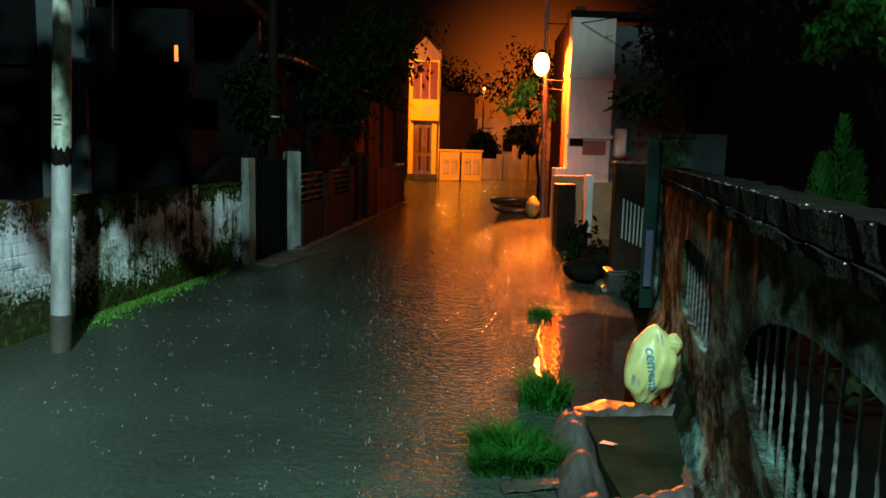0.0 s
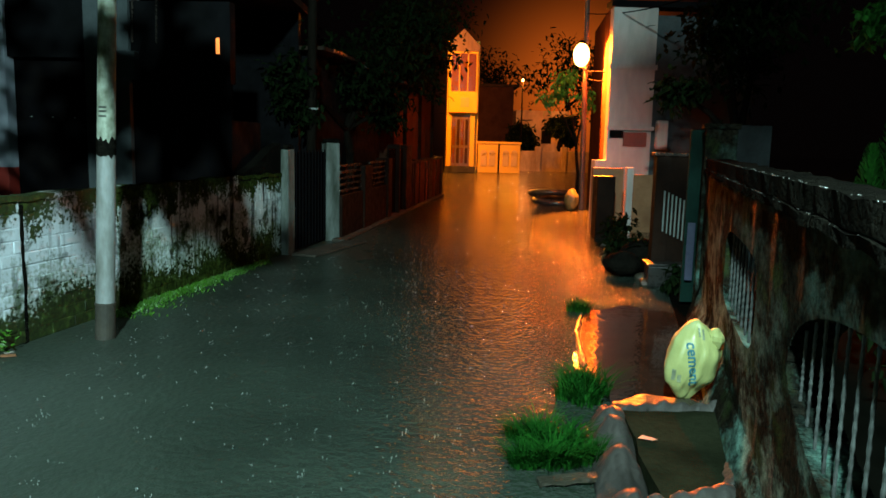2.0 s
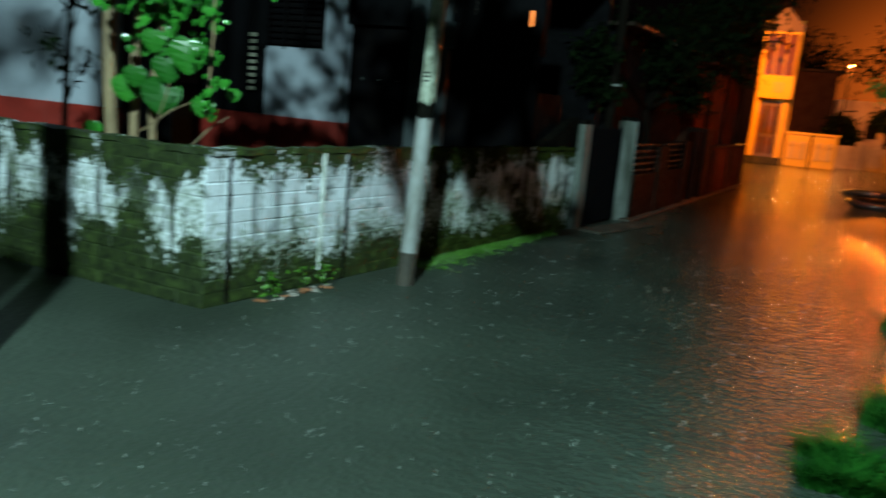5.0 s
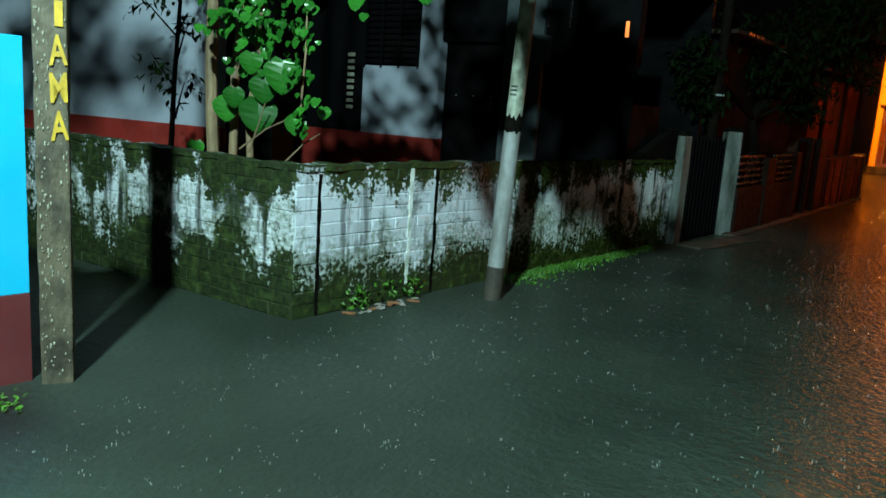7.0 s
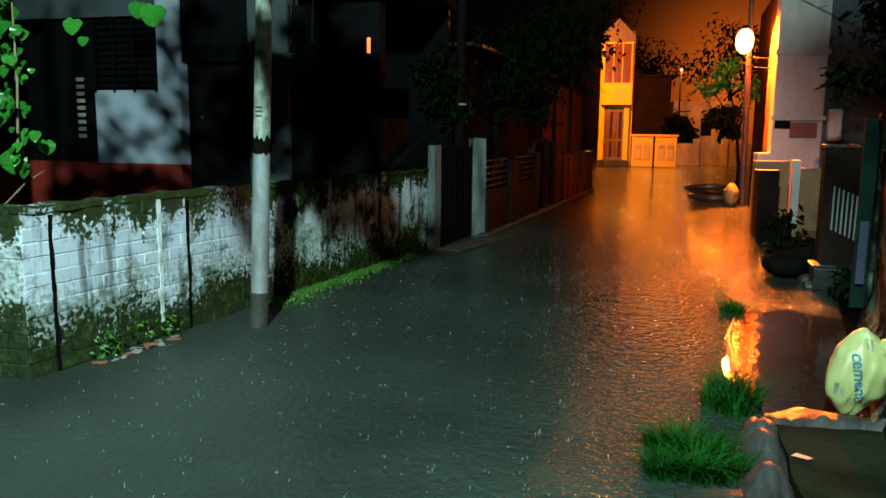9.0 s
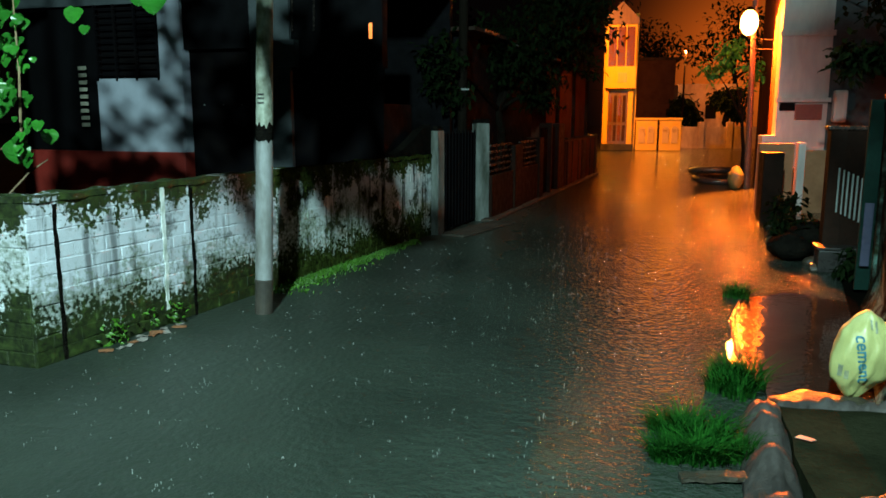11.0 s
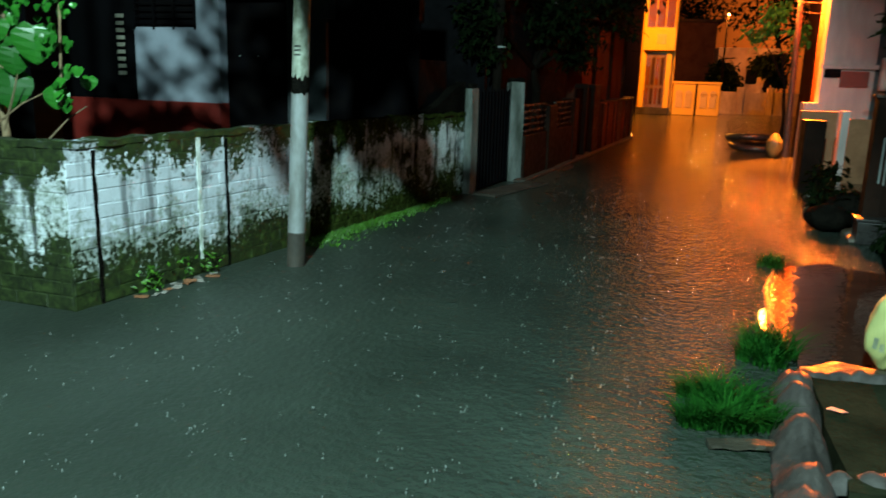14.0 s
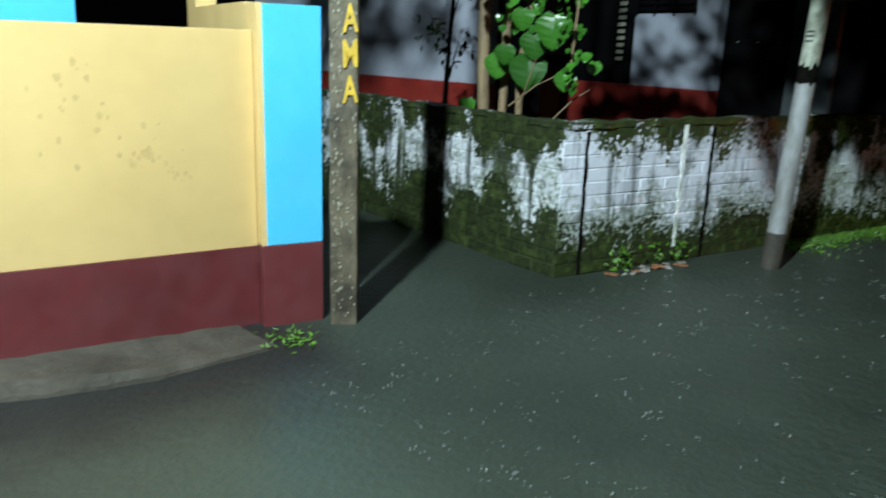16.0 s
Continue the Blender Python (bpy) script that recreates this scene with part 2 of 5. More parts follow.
M = {
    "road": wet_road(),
    "water": still_water(),
    "wash": whitewash("limewash", (0.68, 0.71, 0.79), (0.026, 0.042, 0.008), (0.005, 0.008, 0.003), 0.36, 0.96, 0.66, 0.42),
    "wash_old": whitewash("limewash_mossy", (0.64, 0.71, 0.73), (0.034, 0.050, 0.011), (0.007, 0.008, 0.004), 0.36, 0.92, 1.0, 0.7, 0.7, 0.0),
    "wash_side": whitewash("limewash_lane", (0.62, 0.65, 0.70), (0.022, 0.034, 0.008), (0.005, 0.008, 0.003), 0.55, 0.86, 0.97, 0.95),
    "right_wall": mould_wall(),
    "coping": surface("wet_black_coping", (0.010, 0.009, 0.007), (0.003, 0.003, 0.003), 0.6, 6, 40, 0.8, relief=1.0, depth=0.03, spec=0.0),
    "lime": surface("spilt_lime", (0.93, 0.94, 0.95), (0.30, 0.34, 0.27), 0.5, 7, 40, 0.8),
    "mortar": surface("mortar", (0.30, 0.31, 0.29), (0.04, 0.05, 0.03), 0.8, 4, 40, 0.9),
    "yellow": surface("cream_paint", (0.61, 0.41, 0.17), (0.42, 0.28, 0.11), 0.6, 1.1, 9, 0.35, relief=0.12, depth=0.002),
    "blue": surface("blue_paint", (0.010, 0.42, 0.70), (0.008, 0.33, 0.58), 0.5, 2.5, 30, 0.3, relief=0.12, depth=0.002),
    "maroon": surface("maroon_paint", (0.125, 0.020, 0.022), (0.068, 0.012, 0.013), 0.55, 2, 20, 0.5, relief=0.15, depth=0.002),
    "plinth": surface("rough_concrete", (0.062, 0.053, 0.042), (0.026, 0.022, 0.017), 0.8, 3, 28, 0.8, relief=0.7, depth=0.015, spec=0.2),
    "pole": surface("spun_concrete", (0.27, 0.28, 0.29), (0.11, 0.105, 0.09), 0.6, 7, 34, 0.8, (1, 1, 0.35), relief=0.4),
    "pole_upper": surface("lichened_spun_concrete", (0.34, 0.37, 0.31), (0.055, 0.060, 0.030), 0.65, 9, 26, 1.0, (1, 1, 0.6), relief=0.6),
    "pole_dark": surface("tarred_band", (0.02, 0.02, 0.018), (0.10, 0.10, 0.09), 0.5, 9, 40, 0.5),
    "pole_foot": surface("muddy_concrete", (0.060, 0.050, 0.040), (0.02, 0.017, 0.014), 0.6, 6, 40, 0.7),
    "pole_moss": surface("lichened_concrete", (0.115, 0.092, 0.058), (0.025, 0.020, 0.013), 0.6, 9, 45, 0.9, (1, 1, 0.5), relief=0.8, depth=0.01),
    "lichen": surface("pale_lichen", (0.34, 0.33, 0.26), (0.16, 0.15, 0.11), 0.8, 20, 60, 0.6),
    "letter": surface("yellow_letter_paint", (0.58, 0.36, 0.02), (0.28, 0.17, 0.02), 0.6, 14, 60, 0.5),
    "house_white": surface("house_white", (0.38, 0.41, 0.49), (0.25, 0.27, 0.32), 0.6, 1.5, 14, 0.5, relief=0.15, depth=0.003),
    "red": surface("red_paint", (0.30, 0.028, 0.020), (0.16, 0.018, 0.013), 0.5, 3, 25, 0.5, relief=0.15, depth=0.003),
    "grey_wall": surface("grey_render", (0.06, 0.072, 0.078), (0.022, 0.026, 0.028), 0.8, 2, 20, 0.6, spec=0.2),
    # dark_wall: near black, the shade over unlit walls put into its colour
    "dark_wall": surface("shade_dark_wall", (0.004, 0.004, 0.005), (0.002, 0.002, 0.002), 0.9, 2, 20, 0.7, spec=0.05),
    "black_metal": surface("black_painted_metal", (0.004, 0.004, 0.005), (0.008, 0.006, 0.005), 0.7, 4, 40, 0.5, spec=0.0),
    "grille": surface("wet_iron_bar", (0.070, 0.075, 0.073), (0.015, 0.015, 0.014), 0.4, 30, 90, 0.9, spec=0.4),
    "pale_grille": surface("pale_painted_bar", (0.22, 0.25, 0.24), (0.1, 0.105, 0.1), 0.5, 10, 60, 0.4),
    "post": surface("gate_post_render", (0.165, 0.185, 0.175), (0.022, 0.028, 0.016), 0.65, 5, 30, 0.9, (1, 1, 0.25), relief=0.5),
    "tin": surface("rusty_tin", (0.04, 0.028, 0.022), (0.016, 0.011, 0.008), 0.5, 3, 30, 0.7, metal=0.0, spec=0.0),
    "fence": surface("wet_dark_brick", (0.020, 0.010, 0.007), (0.007, 0.005, 0.004), 0.6, 3, 26, 0.7, relief=0.6, depth=0.008, spec=0.03),
    "bead": surface("water_bead", (0.35, 0.33, 0.30), (0.2, 0.2, 0.2), 0.15, 20, 60, 0.3, metal=0.8, relief=0),
    "rail": surface("wet_rail", (0.22, 0.18, 0.16), (0.08, 0.06, 0.05), 0.25, 6, 40, 0.5, metal=0.9),
    "rust_wall": surface("red_brown_wall", (0.06, 0.028, 0.018), (0.025, 0.012, 0.009), 0.7, 2, 18, 0.6, spec=0.0),
    # orange_wall: the sodium lamp's orange is put into this base colour
    "orange_wall": surface("lamp_orange_render", (0.34, 0.17, 0.09), (0.18, 0.085, 0.045), 0.7, 2, 18, 0.6, spec=0.1),
    "ochre": surface("ochre_house_paint", (0.80, 0.48, 0.05), (0.55, 0.30, 0.03), 0.6, 1.2, 10, 0.3),
    "pane": surface("amber_pane", (0.16, 0.05, 0.010), (0.10, 0.03, 0.007), 0.15, 3, 20, 0.4),
    "door": surface("brown_door", (0.16, 0.085, 0.045), (0.07, 0.038, 0.022), 0.45, 5, 30, 0.6, (1, 1, 0.2)),
    "far_bldg": surface("far_plaster", (0.50, 0.38, 0.28), (0.16, 0.10, 0.07), 0.8, 0.7, 6, 0.8, (1, 1, 0.4), spec=0.0),
    "pale_bldg": surface("pale_building", (0.55, 0.50, 0.48), (0.26, 0.23, 0.22), 0.75, 0.8, 9, 0.7, (1, 1, 0.3), spec=0.1),
    "sign_red": surface("dark_red_sign", (0.17, 0.035, 0.022), (0.09, 0.02, 0.015), 0.5, 4, 30, 0.4),
    "slab": surface("wet_slab", (0.019, 0.021, 0.012), (0.006, 0.007, 0.004), 0.55, 3, 35, 0.9, relief=0.8, depth=0.012, spec=0.0),
    "sheet": surface("grey_plastic_sheet", (0.050, 0.044, 0.040), (0.016, 0.014, 0.013), 0.55, 4, 22, 0.6, relief=0.8, depth=0.015, spec=0.2),
    "sack": surface("pale_yellow_sack", (0.40, 0.41, 0.16), (0.24, 0.25, 0.09), 0.42, 6, 90, 0.45, relief=0.45, depth=0.004),
    "ink": surface("faded_blue_ink", (0.03, 0.19, 0.27), (0.10, 0.30, 0.34), 0.5, 20, 80, 0.5),
    "ink_dark": surface("faded_grey_ink", (0.16, 0.19, 0.13), (0.34, 0.36, 0.20), 0.5, 25, 80, 0.6),
    "bark": surface("bark", (0.26, 0.18, 0.10), (0.07, 0.045, 0.027), 0.75, 8, 45, 0.8, (1, 1, 0.2), relief=0.9, depth=0.012),
    # bark_dark: shaded copy of bark, the lack of light put into its colour
    "bark_dark": surface("shade_dark_bark", (0.011, 0.009, 0.007), (0.005, 0.004, 0.003), 0.8, 8, 45, 0.8, (1, 1, 0.2), relief=0.9, depth=0.012, spec=0.0),
    "leaf": leafy("glossy_leaf", (0.035, 0.20, 0.022), (0.012, 0.08, 0.010), 0.22, 0.15),
    # leaf_dark: shaded copy of leaf, near black because no light reaches such foliage
    "leaf_dark": leafy("shade_dark_leaf", (0.009, 0.017, 0.006), (0.004, 0.008, 0.003), 0.85, 0.04, 0.0),
    "leaf_dim": leafy("shaded_leaf", (0.05, 0.26, 0.03), (0.018, 0.10, 0.012), 0.5, 0.1),
    "grass": leafy("grass_blade", (0.016, 0.088, 0.011), (0.004, 0.026, 0.004), 0.6, 0.04, 0.0),
    "moss": leafy("low_weed", (0.085, 0.25, 0.018), (0.03, 0.09, 0.008), 0.45),
    "litter": surface("wet_paper_scrap", (0.30, 0.27, 0.25), (0.14, 0.11, 0.09), 0.45, 12, 60, 0.6),
    "litter_red": surface("brown_peel", (0.30, 0.12, 0.06), (0.12, 0.06, 0.03), 0.4, 12, 60, 0.6),
    "yard": surface("unlit_yard_black", (0.004, 0.004, 0.003), (0.002, 0.002, 0.0015), 0.9, 3, 30, 0.7, spec=0.0),
    "soil": surface("wet_soil", (0.05, 0.042, 0.03), (0.022, 0.02, 0.014), 0.4, 6, 30, 0.8, relief=0.9, depth=0.02),
    "rubber": surface("wet_rubber", (0.018, 0.017, 0.016), (0.035, 0.032, 0.03), 0.3, 6, 40, 0.5),
    "green_sack": surface("green_woven_sack", (0.09, 0.12, 0.045), (0.04, 0.055, 0.02), 0.5, 8, 60, 0.6),
    "teal": surface("teal_painted_wood", (0.005, 0.022, 0.017), (0.003, 0.010, 0.008), 0.6, 6, 40, 0.6, spec=0.1),
    "violet": surface("pale_violet_cloth", (0.05, 0.055, 0.10), (0.025, 0.025, 0.05), 0.7, 8, 50, 0.4),
    "mould": surface("mould", (0.53, 0.36, 0.145), (0.42, 0.28, 0.11), 0.7, 20, 60, 0.6),
    "drop": surface("splashing_water", (0.21, 0.23, 0.22), (0.12, 0.13, 0.13), 0.3, 20, 60, 0.3),
    "bulb": glow("sodium_bulb", (1.0, 0.42, 0.09), 24.0),
    "glint_strip": glow("orange_glint_glow", (1.0, 0.28, 0.06), 1.6),
    "far_bulb": glow("far_lamp", (1.0, 0.55, 0.35), 3.0),
}


# ---------------------------------------------------------------- mesh helpers
def part(name, bm, material, parent=None, label="", smooth=False):
    """Link a bmesh as one mesh object, under its thing."""
    me = bpy.data.meshes.new(name)
    bm.normal_update()
    bm.to_mesh(me)
    bm.free()
    me.materials.append(M[material])
    if smooth:
        for f in me.polygons:
            f.use_smooth = True
    ob = new(name, me)
    if parent is not None:
        ob.parent = parent
    if label:
        ob["label"] = label
    return ob


def thing(name, label, category, group="", at=(0, 0, 0)):
    ob = new(name)
    ob.empty_display_size = 0.1
    ob.location = at
    return tagged(ob, label, category, group)


def lone(name, bm, material, label, category, group="", kind="", smooth=False):
    return tagged(part(name, bm, material, smooth=smooth), label, category, group, kind)


def box(bm, x0, y0, z0, x1, y1, z1, bevel=0.0):
    m = Matrix.Translation(((x0 + x1) / 2, (y0 + y1) / 2, (z0 + z1) / 2)) @ Matrix.Diagonal((abs(x1 - x0), abs(y1 - y0), abs(z1 - z0), 1))
    r = bmesh.ops.create_cube(bm, size=1, matrix=m)
    if bevel:
        es = {e for vv in r["verts"] for e in vv.link_edges}
        bmesh.ops.bevel(bm, geom=list(es), offset=bevel, segments=2, affect="EDGES", profile=0.6)
    return bm


def obox(bm, a, b, z0, z1, back, front=0.0, bevel=0.0):
    """A box along the plan line a to b. back, front: how far it reaches to the line's left and right."""
    a, b = Vector(a[:2]), Vector(b[:2])
    u = (b - a).normalized()
    n = Vector((-u.y, u.x))
    L = (b - a).length
    m = Matrix(((u.x, n.x, 0, a.x), (u.y, n.y, 0, a.y), (0, 0, 1, 0), (0, 0, 0, 1)))
    t = Matrix.Translation((L / 2, (back - front) / 2, (z0 + z1) / 2)) @ Matrix.Diagonal((L, back + front, z1 - z0, 1))
    r = bmesh.ops.create_cube(bm, size=1, matrix=m @ t)
    if bevel:
        es = {e for vv in r["verts"] for e in vv.link_edges}
        bmesh.ops.bevel(bm, geom=list(es), offset=bevel, segments=2, affect="EDGES", profile=0.6)
    return bm


def on_line(a, b, s):
    a, b = Vector(a[:2]), Vector(b[:2])
    return a + (b - a).normalized() * s


def tube(bm, pts, radii, sides=10, cap=True):
    """A tapered tube along points."""
    rings = []
    pts = [Vector(p) for p in pts]
    for i, p in enumerate(pts):
        d = (pts[min(i + 1, len(pts) - 1)] - pts[max(i - 1, 0)]).normalized()
        x = d.cross(Vector((0.3, 1, 0.2))).normalized()
        y = d.cross(x)
        r = radii[i] if isinstance(radii, (list, tuple)) else radii
        rings.append([bm.verts.new(p + (x * math.cos(2 * math.pi * k / sides) + y * math.sin(2 * math.pi * k / sides)) * r) for k in range(sides)])
    for lo, hi in zip(rings, rings[1:]):
        for k in range(sides):
            bm.faces.new((lo[k], lo[(k + 1) % sides], hi[(k + 1) % sides], hi[k]))
    if cap:
        bm.faces.new(rings[0][::-1])
        bm.faces.new(rings[-1])
    return bm


def rough_up(bm, amount, scale=3.0, seed=0.0):
    for v in bm.verts:
        v.co += noise.noise_vector(v.co * scale + Vector((seed, seed, 0))) * amount


def leaf_shape(bm, at, direction, normal, length, width, curl=0.15, pts=5):
    """One pointed leaf, bent along its rib."""
    d = Vector(direction).normalized()
    s = d.cross(Vector(normal)).normalized()
    n = s.cross(d)
    left, right, rib = [], [], []
    for i in range(pts):
        f = i / (pts - 1)
        w = width * 0.5 * math.sin(math.pi * min(1, f * 0.93 + 0.07)) ** 0.8
        c = Vector(at) + d * (length * f) - n * (curl * length * f * f)
        rib.append(bm.verts.new(c))
        left.append(bm.verts.new(c + s * w + n * 0.12 * width))
        right.append(bm.verts.new(c - s * w + n * 0.12 * width))
    for i in range(pts - 1):
        bm.faces.new((rib[i], rib[i + 1], left[i + 1], left[i]))
        bm.faces.new((rib[i], right[i], right[i + 1], rib[i + 1]))


def crown(bm, rng, centre, radii, count, size, shell=0.35):
    """Many small leaves in uneven clumps in an ellipsoid."""
    c, r = Vector(centre), Vector(radii)
    clumps = []
    for _ in range(max(6, count // 45)):
        v = Vector((rng.gauss(0, 1), rng.gauss(0, 1), rng.gauss(0, 1))).normalized() * (shell + (1 - shell) * rng.random()) 
        clumps.append(Vector((c.x + v.x * r.x, c.y + v.y * r.y, c.z + v.z * r.z)))
    sp = min(radii) * 0.30
    for _ in range(count):
        k = rng.choice(clumps)
        p = k + Vector((rng.gauss(0, sp), rng.gauss(0, sp), rng.gauss(0, sp * 0.8)))
        d = Vector((rng.uniform(-1, 1), rng.uniform(-1, 1), rng.uniform(-1.1, 0.3)))
        leaf_shape(bm, p, d, (rng.uniform(-.6, .6), rng.uniform(-.6, .6), 1), size * rng.uniform(0.6, 1.3), size * 0.5, 0.25, 3)


def blades(bm, rng, centre, radius, count, height, lean=0.78):
    for _ in range(count):
        a, q = rng.uniform(0, 6.28), radius * math.sqrt(rng.random())
        p = Vector((centre[0] + q * math.cos(a), centre[1] + q * math.sin(a) * 0.9, centre[2]))
        a2 = a + rng.gauss(0, 0.8)
        h = height * rng.uniform(0.45, 1.15)
        out = Vector((math.cos(a2), math.sin(a2), 0)) * h * lean * rng.uniform(0.3, 1.2)
        s = Vector((-math.sin(a2), math.cos(a2), 0)) * 0.006
        last = None
        for i in range(5):
            f = i / 4
            c = p + out * f * f + Vector((0, 0, h * (f - 0.35 * f * f * lean)))
            w = s * (1 - f * 0.9)
            cur = (bm.verts.new(c - w), bm.verts.new(c + w))
            if last:
                bm.faces.new((last[0], last[1], cur[1], cur[0]))
            last = cur


def lettering(name, text, size, material, parent, m):
    """Flat mesh letters by the built-in font."""
    cu = bpy.data.curves.new(name, "FONT")
    cu.body, cu.size, cu.align_x, cu.align_y, cu.extrude, cu.offset = text, size, "CENTER", "CENTER", 0.0015, size * 0.02
    tmp = bpy.data.objects.new("tmp", cu)
    scene.collection.objects.link(tmp)
    bpy.context.view_layer.update()
    me = bpy.data.meshes.new_from_object(tmp)
    bpy.data.objects.remove(tmp)
    bpy.data.curves.remove(cu)
    me.transform(m)
    me.materials.clear()
    me.materials.append(M[material])
    ob = new(name, me)
    ob.parent = parent
    return ob


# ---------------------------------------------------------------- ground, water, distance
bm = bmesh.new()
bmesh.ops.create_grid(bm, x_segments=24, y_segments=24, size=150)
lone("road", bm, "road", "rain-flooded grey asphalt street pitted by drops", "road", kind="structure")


def flat_patch(rng, outline, z, step=5, wob=0.05):
    """A flat sheet with an uneven shore."""
    bm = bmesh.new()
    vs = []
    n = len(outline)
    for i in range(n):
        a, b = Vector(outline[i]), Vector(outline[(i + 1) % n])
        for k in range(step):
            p = a.lerp(b, k / step)
            vs.append(bm.verts.new((p.x + rng.uniform(-wob, wob), p.y + rng.uniform(-wob, wob), z)))
    f = bm.faces.new(vs)
    if f.normal.z < 0:
        f.normal_flip()
    bmesh.ops.triangulate(bm, faces=bm.faces[:])
    return bm


rng = random.Random(4)
lone("puddle", flat_patch(rng, [(1.16, 4.55), (1.02, 5.2), (1.2, 6.3), (1.42, 7.15), (1.9, 7.5), (2.36, 7.2), (2.1, 5.9), (1.85, 4.9)], 0.006),
     "water", "still dark rainwater pooled beside the wall", "puddle", kind="structure")

m, nt, p = nodes_of("lamp_lit_rain_sky")
geo = nt.nodes.new("ShaderNodeNewGeometry")
dist = nt.nodes.new("ShaderNodeVectorMath")
dist.operation = "DISTANCE"
dist.inputs[1].default_value = (25.0, 140.0, 10.0)
nt.links.new(geo.outputs["Position"], dist.inputs[0])
fall = nt.nodes.new("ShaderNodeMapRange")
fall.interpolation_type = "SMOOTHSTEP"
fall.inputs[1].default_value, fall.inputs[2].default_value, fall.inputs[3].default_value, fall.inputs[4].default_value = 0.0, 33.0, 1.0, 0.0
nt.links.new(dist.outputs["Value"], fall.inputs[0])
near = maths(nt, "POWER", fall.outputs[0], 2.2)
col = mix(nt, near, (0.0012, 0.0008, 0.0008), (0.62, 0.105, 0.009))
p.inputs["Base Color"].default_value = (0, 0, 0, 1)
p.inputs["Specular IOR Level"].default_value = 0
nt.links.new(col, p.inputs["Emission Color"])
p.inputs["Emission Strength"].default_value = 1.0
M["sky"] = m
bm = bmesh.new()
bmesh.ops.create_grid(bm, x_segments=1, y_segments=1, size=1, matrix=Matrix.Translation((0, 140, 40)) @ Matrix.Rotation(radians(90), 4, "X") @ Matrix.Diagonal((160, 60, 1, 1)))
lone("backdrop", bm, "sky", "night rain sky glowing dull orange from lamps", "sky", kind="structure")


# ---------------------------------------------------------------- brick boundary wall at the street corner
W0, W1, W2 = Vector((-8.5, 4.72)), Vector((-3.36, 4.24)), Vector((-2.05, 10.27))
COURSE, BRICK = 0.097, 0.26


def brick_mesh(rng, length):
    bm = bmesh.new()
    box(bm, 0, -0.004, 0, length, 0.03, COURSE - 0.008)
    bmesh.ops.bevel(bm, geom=[e for e in bm.edges if all(v.co.y < 0 for v in e.verts)], offset=0.005, segments=1, affect="EDGES")
    for v in bm.verts:
        v.co += Vector((rng.uniform(-1, 1) * 0.003, rng.uniform(-1, 1) * 0.0025, rng.uniform(-1, 1) * 0.003))
    return bm


def boundary_run(name, label, a, b, material, panels, pick):
    """A brick wall: mortar core, then the bricks, course by course, in panels with straight joints between."""
    rng = random.Random(len(name))
    L = (b - a).length
    u = (b - a).normalized()
    n = Vector((-u.y, u.x))
    core = lone(name, obox(bmesh.new(), a, b, -0.05, 1.06, 0.125), material, label, "wall", kind="structure")
    turn = Matrix(((u.x, n.x, 0, 0), (u.y, n.y, 0, 0), (0, 0, 1, 0), (0, 0, 0, 1)))
    pool = {}
    rest = bmesh.new()
    for course in range(11):
        z = 0.005 + course * COURSE
        for p0, p1 in panels:
            s = p0 - (BRICK / 2 if course % 2 else 0)
            while s < p1 - 0.02:
                s0, s1 = max(s, p0), min(s + BRICK - 0.009, p1 - 0.004)
                s += BRICK
                if s1 - s0 < 0.04:
                    continue
                at = a + u * s0
                place = Matrix.Translation((at.x, at.y, z)) @ turn
                if pick[0] <= s0 <= pick[1]:
                    key = (round(s1 - s0, 2), rng.randrange(3))
                    if key not in pool:
                        bmb = brick_mesh(rng, s1 - s0)
                        me = bpy.data.meshes.new("brick")
                        bmb.to_mesh(me)
                        bmb.free()
                        me.materials.append(M[material])
                        pool[key] = me
                    ob = new("brick", pool[key])
                    ob.parent = core
                    ob.matrix_basis = place @ pose(0, rng.uniform(-0.003, 0.003), 0, 0, rng.uniform(-0.5, 0.5), 0)
                else:
                    t = brick_mesh(rng, s1 - s0)
                    t.transform(place)
                    me = bpy.data.meshes.new("t")
                    t.to_mesh(me)
                    t.free()
                    rest.from_mesh(me)
                    bpy.data.meshes.remove(me)
    ob = part("brickwork", rest, material, core)
    ob["kind"] = "stuff"
    # ragged mortar capping
    cap = bmesh.new()
    obox(cap, a - n * 0.012, b - n * 0.012, 1.062, 1.105, 0.15)
    bmesh.ops.subdivide_edges(cap, edges=[e for e in cap.edges if e.calc_length() > 1], cuts=60)
    rough_up(cap, 0.022, 6.0)
    part("capping", cap, material, core, "mossy uneven mortar capping")
    return core


def wall_strip(name, material, core, a, b, s, z0, z1, width, out, label=""):
    """A thin, wavering upright strip on a wall's face."""
    u = (b - a).normalized()
    n = Vector((-u.y, u.x))
    bm = bmesh.new()
    last = None
    rng = random.Random(int(s * 100))
    k = 26
    for i in range(k + 1):
        z = z0 + (z1 - z0) * i / k
        c = s + 0.012 * noise.noise((s, z * 5, 0))
        w = width * (0.6 + 0.5 * rng.random())
        l, r = a + u * (c - w / 2) - n * out, a + u * (c + w / 2) - n * out
        cur = [bm.verts.new((l.x, l.y, z)), bm.verts.new((r.x, r.y, z)), bm.verts.new((r.x + n.x * 0.03, r.y + n.y * 0.03, z)), bm.verts.new((l.x + n.x * 0.03, l.y + n.y * 0.03, z))]
        if last:
            for q in range(4):
                bm.faces.new((last[q], last[(q + 1) % 4], cur[(q + 1) % 4], cur[q]))
        last = cur
    part(name, bm, material, core, label)


